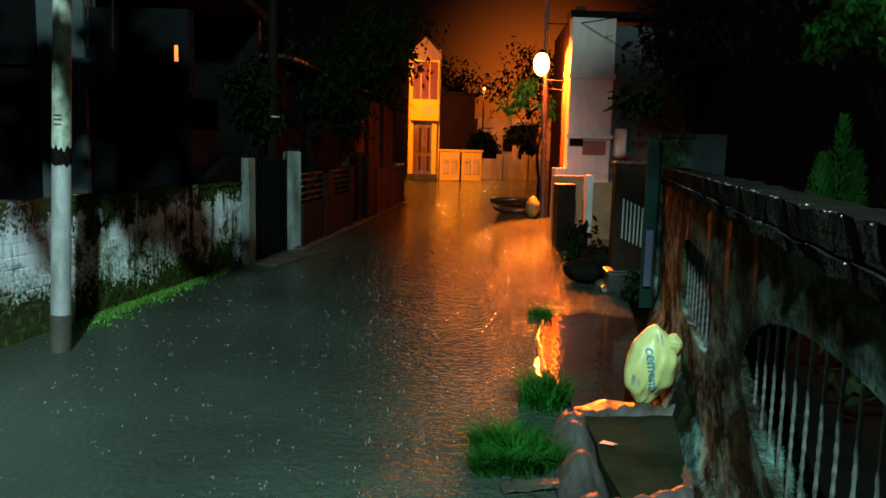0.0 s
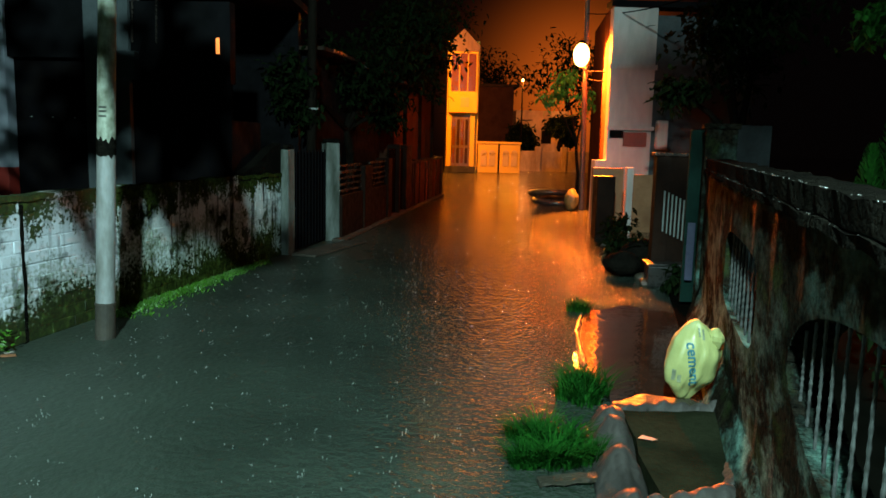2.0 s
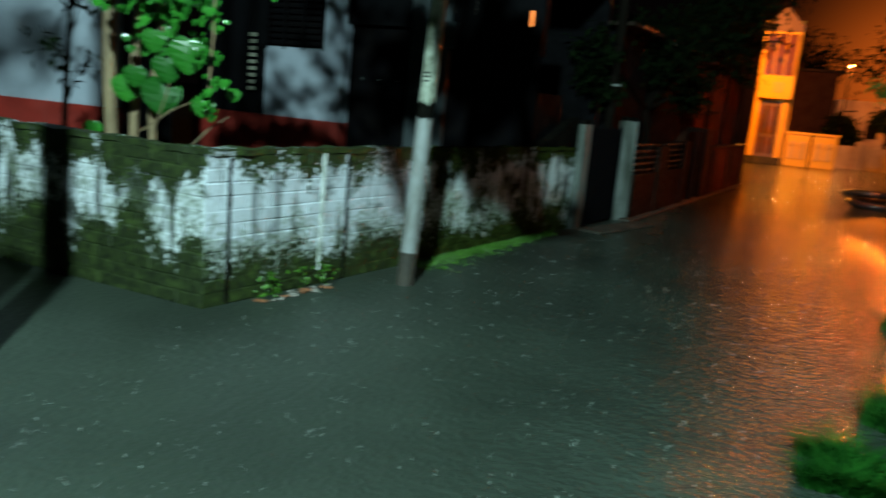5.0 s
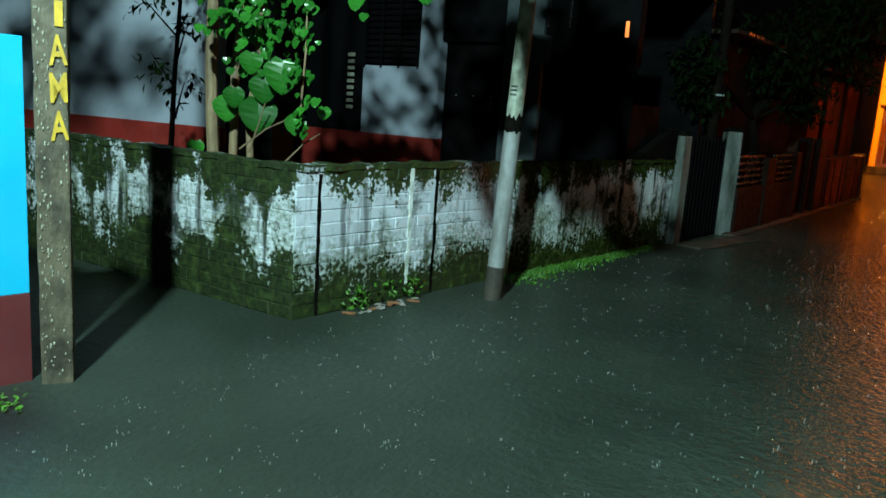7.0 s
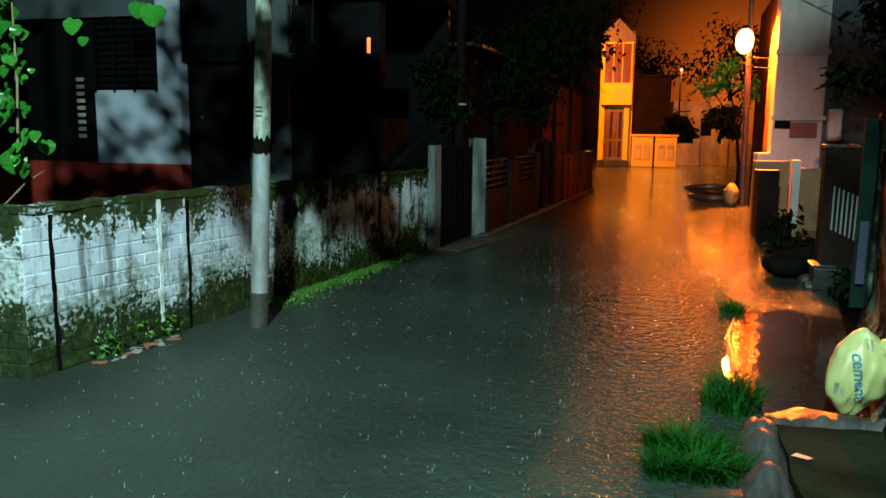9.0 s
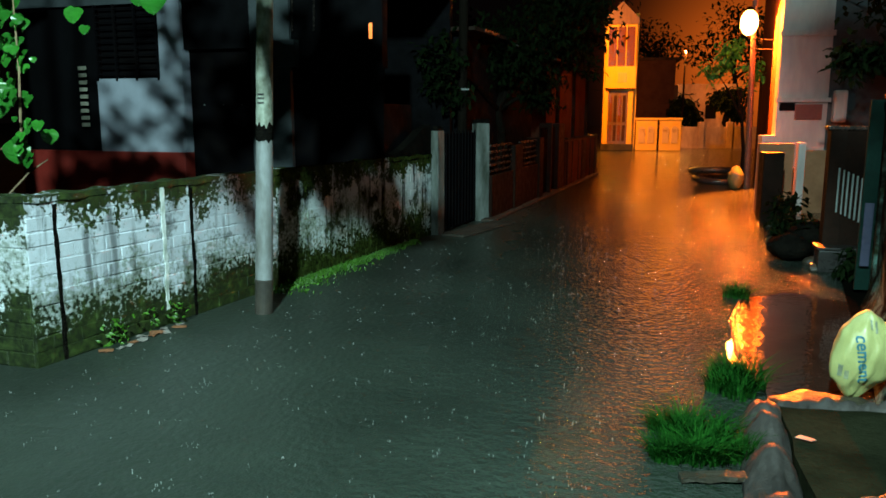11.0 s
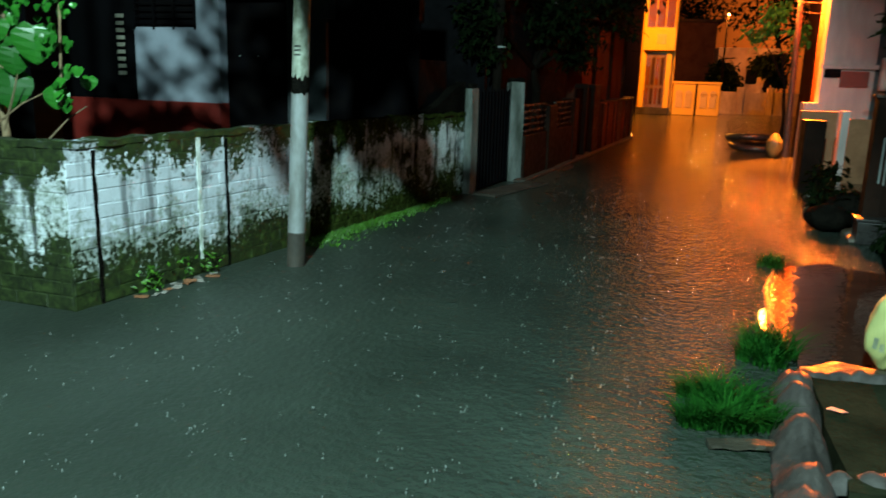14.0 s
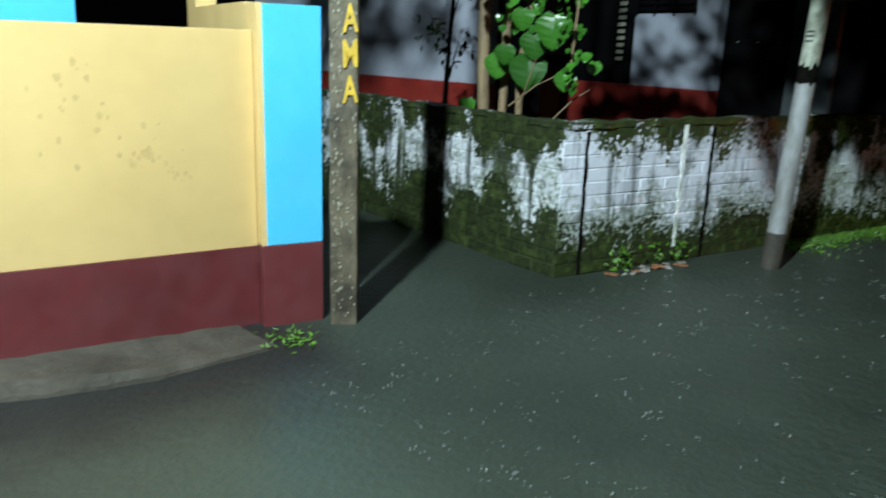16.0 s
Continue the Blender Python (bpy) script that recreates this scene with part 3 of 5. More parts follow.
W_MID = W1 + (W2 - W1).normalized() * 2.62
front = boundary_run("wall_1", "low whitewashed brick wall, mossy top and foot", W1, W_MID, "wash", [(0.0, 0.20), (0.225, 1.47), (1.50, 2.62)], (0.0, 2.7))
wall_strip("joint", "coping", front, W1, W_MID, 0.212, 0.0, 1.04, 0.032, 0.008, "black mouldy straight joint")
wall_strip("joint", "coping", front, W1, W_MID, 1.485, 0.0, 1.04, 0.032, 0.008, "black mouldy straight joint")
wall_strip("lime_run", "lime", front, W1, W_MID, 1.17, 0.12, 1.08, 0.044, 0.010, "white run of spilt lime")
far_run = boundary_run("wall_2", "blackened whitewashed brick wall with peeling patches", W_MID, W2, "wash_old", [(0.0, 0.9), (0.92, 2.1), (2.12, 3.55)], (0.0, 0.6))
lane_run = boundary_run("wall_3", "mossy brick wall along a side lane", W0, W1, "wash_side", [(0.0, 5.15)], (3.9, 5.2))
# the wall rises towards the gate
bm = bmesh.new()
prof = [(4.7, 1.10), (5.0, 1.13), (5.3, 1.19), (5.6, 1.30), (5.85, 1.42), (6.15, 1.49)]
rn = Vector((-(W2 - W1).y, (W2 - W1).x)).normalized()
rows = []
for s_, z_ in prof:
    q = on_line(W1, W2, s_)
    rows.append([bm.verts.new((q.x - rn.x * 0.004, q.y - rn.y * 0.004, 1.04)), bm.verts.new((q.x - rn.x * 0.004, q.y - rn.y * 0.004, z_)),
                 bm.verts.new((q.x + rn.x * 0.12, q.y + rn.y * 0.12, z_)), bm.verts.new((q.x + rn.x * 0.12, q.y + rn.y * 0.12, 1.04))])
for a, b in zip(rows, rows[1:]):
    for k in range(4):
        bm.faces.new((a[k], a[(k + 1) % 4], b[(k + 1) % 4], b[k]))
bm.faces.new(rows[-1])
bmesh.ops.recalc_face_normals(bm, faces=bm.faces[:])
part("raised_end", bm, "coping", far_run, "black mouldy raised end")


# ---------------------------------------------------------------- gate and posts
def gate_post(label, a, b, h, back):
    """A square rendered post, crumbling at the top."""
    t = thing("gate_post", label, "gate post", "posts of the gate")
    bm = obox(bmesh.new(), a, b, -0.05, h - 0.05, back, 0.02, 0.015)
    bmesh.ops.subdivide_edges(bm, edges=bm.edges[:], cuts=3)
    rough_up(bm, 0.012, 5)
    part("shaft", bm, "post", t)
    bm = obox(bmesh.new(), a, b, h - 0.06, h, back - 0.02, 0.0, 0.02)
    bmesh.ops.subdivide_edges(bm, edges=bm.edges[:], cuts=2)
    rough_up(bm, 0.022, 14)
    part("crumbled_top", bm, "coping", t)


G1a, G1b = Vector((-1.975, 10.27)), Vector((-1.92, 10.46))
G2a, G2b = Vector((-1.67, 11.80)), Vector((-1.48, 11.90))
gate_post("weathered white gate post at the end of the brick wall", G1a, G1b, 1.46, 0.09)
gate_post("grey rendered gate post beside a dark gate", G2a, G2b, 1.55, 0.2)
gate = thing("gate", "closed black sheet-metal gate between two posts", "gate")
for s0, s1 in ((0.03, 0.66), (0.68, 1.32)):
    a, b = on_line(G1b, G2a, s0), on_line(G1b, G2a, s1)
    leaf = part("leaf", obox(bmesh.new(), a, b, 0.04, 1.36, 0.02), "black_metal", gate)
    for k in range(5):
        q = (s1 - s0) * (k + 0.5) / 5
        part("bar", obox(bmesh.new(), on_line(a, b, q - 0.012), on_line(a, b, q + 0.012), 0.04, 1.40, 0.0, 0.018), "black_metal", leaf)
bm = obox(bmesh.new(), (-1.9, 10.2), (-1.35, 11.75), 0.0, 0.035, 0.0, 0.35, 0.012)
lone("gate_step", bm, "plinth", "low wet concrete step before the gate", "step")

# ---------------------------------------------------------------- slatted fence beyond the gate
FA, FB = Vector((-1.45, 11.75)), Vector((0.17, 22.2))
FL = (FB - FA).length
fence = thing("fence", "wet dark brick fence with metal rails along the street", "fence")
for c, half, h in ((1.73, 0.27, 1.12), (3.50, 0.17, 1.2), (4.42, 0.05, 1.47), (5.45, 0.32, 1.45), (6.35, 0.13, 1.12), (8.46, 0.28, 1.1), (10.45, 0.16, 1.12)):
    part("pillar", obox(bmesh.new(), on_line(FA, FB, c - half), on_line(FA, FB, c + half), -0.02, h, 0.24, 0.03, 0.015), "fence", fence)
for s0, s1 in ((0.13, 1.45), (2.01, 3.32)):
    a, b = on_line(FA, FB, s0), on_line(FA, FB, s1)
    part("low_wall", obox(bmesh.new(), a, b, -0.02, 0.70, 0.15, 0.0, 0.01), "fence", fence)
    for k in range(5):
        z = 0.74 + 0.098 * k
        part("rail", obox(bmesh.new(), a, b, z, z + 0.035, 0.07, -0.03, 0.006), "rail", fence)
    for q in (0.33, 0.66):
        c = (s0 + (s1 - s0) * q)
        part("upright", obox(bmesh.new(), on_line(FA, FB, c - 0.025), on_line(FA, FB, c + 0.025), 0.68, 1.16, 0.08, -0.05), "fence", fence)
for s0, s1 in ((3.68, 4.36), (4.48, 5.12)):
    a, b = on_line(FA, FB, s0), on_line(FA, FB, s1)
    part("gate_leaf", obox(bmesh.new(), a, b, 0.06, 1.38, 0.05, -0.06, 0.006), "black_metal", fence, "black sheet gate leaf")
for s0, s1 in ((5.78, 6.21), (6.49, 8.17), (8.75, 10.28)):
    a, b = on_line(FA, FB, s0), on_line(FA, FB, s1)
    part("panel", obox(bmesh.new(), a, b, -0.02, 1.04, 0.12, 0.0, 0.01), "rust_wall", fence, "red-brown rendered panel")
    part("panel_coping", obox(bmesh.new(), a, b, 1.04, 1.09, 0.15, 0.03, 0.01), "fence", fence)
    n = max(1, int((s1 - s0) / 0.8))
    for k in range(n):
        q = (b - a).length * (k + 0.5) / n
        part("rib", obox(bmesh.new(), on_line(a, b, q - 0.04), on_line(a, b, q + 0.04), 0.0, 1.038, 0.0, 0.025, 0.006), "fence", fence)
bm = obox(bmesh.new(), on_line(FA, FB, -0.1), on_line(FA, FB, FL), 0.0, 0.05, 0.1, 0.10, 0.02)
part("kerb", bm, "plinth", fence)

# ---------------------------------------------------------------- house behind the brick wall
HP, HQ = Vector((-7.9, 9.82)), Vector((-5.21, 9.533))
house = thing("house", "single-storey white house with red plinth in shadow", "house")
u = (HQ - HP).normalized()
part("plinth", obox(bmesh.new(), HP, HQ, -0.05, 1.12, 0.25, 0.04, 0.01), "red", house, "red painted plinth")
part("panel_wall", obox(bmesh.new(), on_line(HP, HQ, 1.35), HQ, 1.12, 2.09, 0.22), "house_white", house)
part("panel_wall", obox(bmesh.new(), on_line(HP, HQ, 2.36), HQ, 2.09, 3.6, 0.22), "house_white", house)
part("upper_wall", obox(bmesh.new(), HP, on_line(HP, HQ, 2.36), 3.05, 3.6, 0.22), "grey_wall", house)
win = part("window", obox(bmesh.new(), on_line(HP, HQ, 1.36), on_line(HP, HQ, 2.36), 2.09, 3.05, 0.12, -0.10), "black_metal", house, "dark barred window")
for k in range(11):
    part("bar", obox(bmesh.new(), on_line(HP, HQ, 1.36), on_line(HP, HQ, 2.36), 2.14 + 0.085 * k, 2.155 + 0.085 * k, 0.02, 0.01), "black_metal", win)
for s in (1.37, 1.68, 2.0, 2.34):
    part("mullion", obox(bmesh.new(), on_line(HP, HQ, s - 0.012), on_line(HP, HQ, s + 0.012), 2.06, 3.05, 0.02, 0.02), "black_metal", win)
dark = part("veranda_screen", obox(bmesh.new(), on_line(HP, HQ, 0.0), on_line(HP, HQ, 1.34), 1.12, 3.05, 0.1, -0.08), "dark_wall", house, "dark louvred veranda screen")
for k in range(9):
    part("louvre", obox(bmesh.new(), on_line(HP, HQ, 1.06), on_line(HP, HQ, 1.18), 1.45 + 0.095 * k, 1.50 + 0.095 * k, 0.0, 0.02), "lichen", dark)
# recess with the door, then the grey pier and the dark shutter
E1, E2, E3 = Vector((-5.20, 9.70)), Vector((-4.22, 9.60)), Vector((-3.66, 9.37))
part("door", obox(bmesh.new(), E1, E2, 0.2, 2.45, 0.06), "black_metal", house, "closed black door in a deep recess")
for k in range(3):
    part("door_stud", obox(bmesh.new(), on_line(E1, E2, 0.2 + 0.28 * k), on_line(E1, E2, 0.215 + 0.28 * k), 1.735, 1.75, 0.0, 0.015), "pale_grille", house)
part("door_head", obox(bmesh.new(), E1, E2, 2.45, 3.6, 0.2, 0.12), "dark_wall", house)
part("pier", obox(bmesh.new(), (-4.21, 9.43), E3, 0.0, 3.6, 0.3), "grey_wall", house, "grey rendered pier")
part("meter_box", obox(bmesh.new(), (-3.82, 9.36), (-3.52, 9.33), 2.2, 2.52, 0.1, 0.12, 0.01), "grey_wall", house, "small grey box on the pier")
SH1, SH2 = Vector((-3.62, 9.36)), Vector((-2.42, 9.23))
sh = part("shutter", obox(bmesh.new(), SH1, SH2, 0.0, 2.17, 0.05), "black_metal", house, "closed black shutter")
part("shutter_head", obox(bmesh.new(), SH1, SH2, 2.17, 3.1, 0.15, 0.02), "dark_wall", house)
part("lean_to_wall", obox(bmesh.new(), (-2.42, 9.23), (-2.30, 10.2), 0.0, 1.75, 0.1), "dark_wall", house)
# emissive strip added to stand for a bright orange glint
part("glint_glow", obox(bmesh.new(), (-2.585, 9.22), (-2.545, 9.216), 2.51, 2.69, 0.0, 0.012), "glint_strip", house, "narrow glowing strip added for an orange glint")
bm = bmesh.new()
box(bm, -8.4, 9.0, 3.6, -2.2, 13.5, 3.72)
part("roof", bm, "tin", house)
part("back_wall", box(bmesh.new(), -8.0, 13.0, 0, -2.3, 13.2, 3.6), "dark_wall", house)
for x0 in (-3.58, -3.30):
    bm = bmesh.new()
    tube(bm, [(x0, 9.28, 2.62), (x0 + 0.02, 9.28, 3.3)], 0.012, 6)
    part("downpipe", bm, "rail", house)
# wing that runs along the lane
wing = thing("house_wing", "white rendered house wing with a red band", "house")
part("wall", box(bmesh.new(), -11.0, 6.2, 1.18, -6.12, 6.42, 3.5), "house_white", wing)
part("band", box(bmesh.new(), -11.0, 6.17, -0.05, -6.10, 6.42, 1.18), "red", wing, "red painted band")
part("gable_wall", box(bmesh.new(), -6.34, 6.43, -0.05, -6.12, 7.2, 3.5), "dark_wall", wing)
part("roof", box(bmesh.new(), -11.3, 5.75, 3.5, -5.9, 7.3, 3.6), "tin", wing)

# ---------------------------------------------------------------- dark house and shed beyond
h2 = thing("house", "unlit house with a rusty tin roof behind the fence", "house")
part("wall", obox(bmesh.new(), (-5.8, 13.6), (-2.2, 13.4), 0, 3.0, 0.2), "dark_wall", h2)
part("side_wall", obox(bmesh.new(), (-2.2, 13.4), (-1.3, 18.5), 0, 3.0, 0.2), "dark_wall", h2)
bm = bmesh.new()
obox(bm, (-2.0, 13.0), (-1.05, 18.4), 3.0, 3.06, 4.0, 0.12)
part("roof", bm, "tin", h2)
for s0, s1, z in ((0.5, 1.3, 3.02), (2.6, 2.9, 2.95)):
    part("roof_edge", obox(bmesh.new(), on_line((-1.9, 13.0), (-0.93, 18.4), s0), on_line((-1.9, 13.0), (-0.93, 18.4), s1), z, z + 0.05, 0.02, 0.03), "rail", h2)
shed = thing("shed", "red-brown rendered shed with a tin roof by the street", "shed")
SA, SB = Vector((-1.0, 18.2)), Vector((-0.15, 23.6))
part("wall", obox(bmesh.new(), SA, SB, 0, 2.8, 0.15), "rust_wall", shed)
part("end_wall", obox(bmesh.new(), SA + Vector((-2.5, 0.3)), SA, 0, 2.8, 0.15), "rust_wall", shed)
part("roof", obox(bmesh.new(), SA + Vector((-0.1, -0.5)), SB, 2.82, 2.87, 2.6, 0.35), "tin", shed)
for s in (0.2, 2.2, 4.2):
    part("post", obox(bmesh.new(), on_line(SA, SB, s) + Vector((0.25, 0)), on_line(SA, SB, s + 0.09) + Vector((0.25, 0)), 0, 2.82, 0.08), "bark_dark", shed)


# ---------------------------------------------------------------- concrete poles
pole = thing("utility_pole", "pale lichened round concrete pole with a black daub", "pole")
px0, lean = Vector((-2.535, 5.86, 0)), Vector((0.039, 0.006, 1.0))


def pole_piece(name, z0, z1, r0, r1, material):
    bm = bmesh.new()
    n = max(2, int((z1 - z0) / 0.25))
    tube(bm, [px0 + lean * (z0 + (z1 - z0) * i / n) for i in range(n + 1)], [r0 + (r1 - r0) * i / n for i in range(n + 1)], 24)
    part(name, bm, material, pole, smooth=False)


pole_piece("shaft", -0.02, 1.5, 0.0715, 0.067, "pole")
pole_piece("upper_shaft", 1.5, 6.5, 0.0668, 0.050, "pole_upper")
pole_piece("foot", -0.02, 0.27, 0.074, 0.073, "pole_foot")
pole_piece("collar", 0.265, 0.285, 0.078, 0.077, "pole_foot")
# a ragged black daub round the pole
bm = bmesh.new()
last = None
for k in range(49):
    a = 2 * math.pi * k / 48
    d = Vector((math.cos(a), math.sin(a), 0)) * 0.0695
    lo = 1.405 + 0.045 * noise.noise((math.cos(a) * 2.2, math.sin(a) * 2.2, 3))
    hi = 1.53 + 0.06 * noise.noise((math.cos(a) * 2.6, math.sin(a) * 2.6, 8))
    cur = [bm.verts.new(px0 + lean * (lo + (hi - lo) * j / 4) + d) for j in range(5)]
    if last:
        for j in range(4):
            bm.faces.new((last[j], cur[j], cur[j + 1], last[j + 1]))
    last = cur
part("black_daub", bm, "coping", pole, "ragged black painted daub")
for z in (1.70, 1.735, 1.765):
    bm = bmesh.new()
    c = px0 + lean * z
    for k in range(5):
        ang = -1.95 + 0.17 * k
        q = c + Vector((math.cos(ang), math.sin(ang), 0)) * 0.0675
        box(bm, q.x - 0.005, q.y - 0.003, q.z - 0.007, q.x + 0.004, q.y + 0.003, q.z + 0.007)
    part("stencil_mark", bm, "pole_dark", pole)

sp = thing("utility_pole", "slim dark wooden pole standing behind the gate", "pole")
bm = bmesh.new()
tube(bm, [(-2.06, 12.8, 0), (-2.05, 12.8, 2.2), (-2.03, 12.8, 5.0)], [0.085, 0.078, 0.066], 14)
part("shaft", bm, "bark_dark", sp)
bm = bmesh.new()
box(bm, -2.10, 12.70, 2.02, -1.93, 12.74, 2.05)
part("bracket", bm, "pale_grille", sp)

mp = thing("utility_pole", "square lichen-covered concrete pole with yellow painted letters", "pole")
pa, pb = Vector((-3.56, 2.463)), Vector((-3.464, 2.583))
bm = bmesh.new()
obox(bm, pa, pb, -0.02, 6.0, 0.20, 0.0, 0.012)
bmesh.ops.subdivide_edges(bm, edges=[e for e in bm.edges if e.calc_length() > 1], cuts=70)
rough_up(bm, 0.006, 9)
part("shaft", bm, "pole_moss", mp)
u = (pb - pa).normalized()
n = Vector((-u.y, u.x))
rng = random.Random(8)
bm = bmesh.new()
for _ in range(170):
    s, z = rng.uniform(0.005, 0.07), rng.uniform(0.05, 1.9)
    q = pa + u * (s if rng.random() < 0.75 else rng.uniform(0.08, 0.145)) - n * 0.003
    r = rng.uniform(0.003, 0.010)
    bmesh.ops.create_icosphere(bm, subdivisions=1, radius=r, matrix=Matrix.Translation((q.x, q.y, z)) @ Matrix.Diagonal((1, 1, rng.uniform(0.7, 1.8), 1)) @ Matrix.Diagonal((0.6, 0.6, 1, 1)))
ob = part("lichen", bm, "lichen", mp)
ob["kind"] = "stuff"
basis = Matrix(((u.x, 0, -n.x, 0), (u.y, 0, -n.y, 0), (0, 1, 0, 0), (0, 0, 0, 1)))
for ch, z in (("A", 1.335), ("M", 1.52), ("A", 1.70)):
    q = pa + u * 0.112 - n * 0.009
    lettering("letter", ch, 0.19, "letter", mp, Matrix.Translation((q.x, q.y, z)) @ basis @ Matrix.Diagonal((0.60, 1.05, 1, 1)) @ Matrix.Rotation(radians(3), 4, "Z"))
q = pa + u * 0.112 - n * 0.006
part("letter_mark", obox(bmesh.new(), q - u * 0.012, q + u * 0.025, 1.82, 1.94, 0.004, 0.004), "letter", mp)


# ---------------------------------------------------------------- painted boundary wall
YA, YB = Vector((-4.03, -1.4)), Vector((-3.828, 2.16))
cream = thing("painted_wall", "cream boundary wall with maroon foot and blue pillar", "wall")
bm = obox(bmesh.new(), YA, YB, 0.46, 1.63, 0.12, 0.0, 0.004)
for v in bm.verts:
    if v.co.z < 1:
        v.co.z += 0.05 * (2.14 - v.co.y) / 1.3
part("upper", bm, "yellow", cream)
bm = obox(bmesh.new(), YA, YB, -0.03, 0.46, 0.12, 0.004, 0.003)
for v in bm.verts:
    if v.co.z > 0.3:
        v.co.z += 0.05 * (2.14 - v.co.y) / 1.3
part("foot", bm, "maroon", cream, "maroon painted foot")
pl = thing("pillar", "square pillar painted bright blue and maroon", "pillar")
p1, p2 = Vector((-3.737, 2.17)), Vector((-3.655, 2.478))
part("side_face", obox(bmesh.new(), p1 - (p2 - p1).normalized() * 0.03, p1, 0.475, 1.768, 0.30, -0.004), "yellow", pl)
part("blue_shaft", obox(bmesh.new(), p1, p2, 0.475, 1.765, 0.30, 0.0, 0.005), "blue", pl)
part("maroon_foot", obox(bmesh.new(), p1 - (p2 - p1).normalized() * 0.03, p2, -0.02, 0.475, 0.30, 0.003, 0.004), "maroon", pl)
bm = obox(bmesh.new(), p1 + Vector((-1.5, 0.35)), p1 + Vector((-0.3, 0.06)), 0.0, 1.78, 0.12)
part("return_wall", bm, "yellow", cream)
part("return_pier", obox(bmesh.new(), p1 + Vector((-1.78, 0.42)), p1 + Vector((-1.5, 0.35)), 0.0, 1.86, 0.14), "yellow", cream)
bp = thing("pillar", "tall blue pillar behind the cream wall", "pillar")
part("shaft", box(bmesh.new(), -4.75, 0.75, 0, -4.25, 1.42, 2.6), "blue", bp)
# rough concrete footing along the wall, sloping out from it
bm = bmesh.new()
rows = []
for i in range(61):
    y = -1.4 + 3.42 * i / 60
    xw = -4.03 + 0.202 * (y + 1.4) / 3.56 + 0.002
    xf = -3.43 - 0.27 * max(0, (1.4 - y) / 0.7) ** 1.3 * 0.8 if y < 1.4 else -3.43
    xf = max(xf, xw + 0.2)
    zt = 0.012 + 0.065 * (2.1 - y)
    prof = [(xw, zt), (xw + (xf - xw) * 0.5, zt * 0.9), (xf - 0.03, zt * 0.75 + 0.012), (xf, 0.02), (xf + 0.01, -0.03)]
    rows.append([bm.verts.new((x + 0.014 * noise.noise((x * 9, y * 9, 1)), y, z + 0.012 * noise.noise((x * 8, y * 8, 3)))) for x, z in prof])
for a, b in zip(rows, rows[1:]):
    for k in range(4):
        bm.faces.new((a[k], a[k + 1], b[k + 1], b[k]))
bm.faces.new(rows[-1])
lone("footing", bm, "plinth", "rough wet concrete footing under the painted wall", "footing", kind="structure")
# mould specks on the paint
bm = bmesh.new()
rng = random.Random(15)
yu = (YB - YA).normalized()
for cy, cz, n, sp in ((1.55, 1.02, 26, 0.07), (1.2, 1.2, 14, 0.10), (0.85, 1.35, 10, 0.06), (1.75, 0.93, 9, 0.04), (1.3, 1.42, 7, 0.05)):
    for _ in range(n):
        y = cy + rng.gauss(0, sp)
        z = cz + rng.gauss(0, sp)
        c = YA + yu * ((y + 1.4) / yu.y) + Vector((0.0012, 0))
        r = rng.uniform(0.005, 0.019)
        vs = [bm.verts.new((c.x, c.y + math.cos(k) * r * rng.uniform(0.5, 1.1), z + math.sin(k) * r * rng.uniform(0.6, 1.6))) for k in (0, 1.05, 2.1, 3.14, 4.2, 5.2)]
        bm.faces.new(vs)
ob = part("mould_specks", bm, "mould", cream)
ob["kind"] = "stuff"


# ---------------------------------------------------------------- mouldy wall with grilles
RA, RB = Vector((0.50, 0.0)), Vector((2.47, 7.05))
RU = (RB - RA).normalized()
RN = Vector((-RU.y, RU.x))     # towards the street


def r_at(s, out=0.0):
    return RA + RU * s + RN * out


def s_of(y):
    return (y - RA.y) / RU.y


rwall = thing("grille_wall", "blackened mouldy rendered wall with barred openings", "wall")


def gap_at(o, s):
    """Bottom and top of the rounded opening o (s0, s1, bottom, middle, top, power) at s."""
    f = abs((s - o[0]) / (o[1] - o[0]) * 2 - 1)
    k = max(0.0, 1 - f ** o[5]) ** (1 / o[5])
    return o[3] - (o[3] - o[2]) * k, o[3] + (o[4] - o[3]) * k


def pierced_wall(name, s0, s1, openings, z0, z1, th):
    """Wall strips round the rounded openings, built from upright slices."""
    bm = bmesh.new()
    step = 0.025
    n = int((s1 - s0) / step)
    for i in range(n):
        a, b = s0 + (s1 - s0) * i / n, s0 + (s1 - s0) * (i + 1) / n
        mid = (a + b) / 2
        hole = None
        for o in openings:
            if o[0] < mid < o[1]:
                hole = gap_at(o, mid)
        for q0, q1 in ([(z0, z1)] if hole is None else [(z0, hole[0]), (hole[1], z1)]):
            obox(bm, r_at(a), r_at(b), q0, q1, 0.0, th)
    return part(name, bm, "right_wall", rwall)


near_o = (0.35, 2.72, 0.64, 0.86, 1.18, 2.0)
far_o = (3.58, 5.10, 0.62, 0.86, 1.09, 4.5)
pierced_wall("body", 0.0, (RB - RA).length, (near_o, far_o), -0.05, 1.40, 0.14)
for z0, z1, out in ((1.40, 1.483, 0.012), (1.355, 1.392, 0.022)):
    bm = obox(bmesh.new(), r_at(0), r_at((RB - RA).length), z0, z1, out, 0.16 if z0 > 1.39 else 0.0)
    bmesh.ops.subdivide_edges(bm, edges=[e for e in bm.edges if e.calc_length() > 1], cuts=70)
    rough_up(bm, 0.018, 11)
    part("coping", bm, "coping", rwall, "wet ragged black coping")
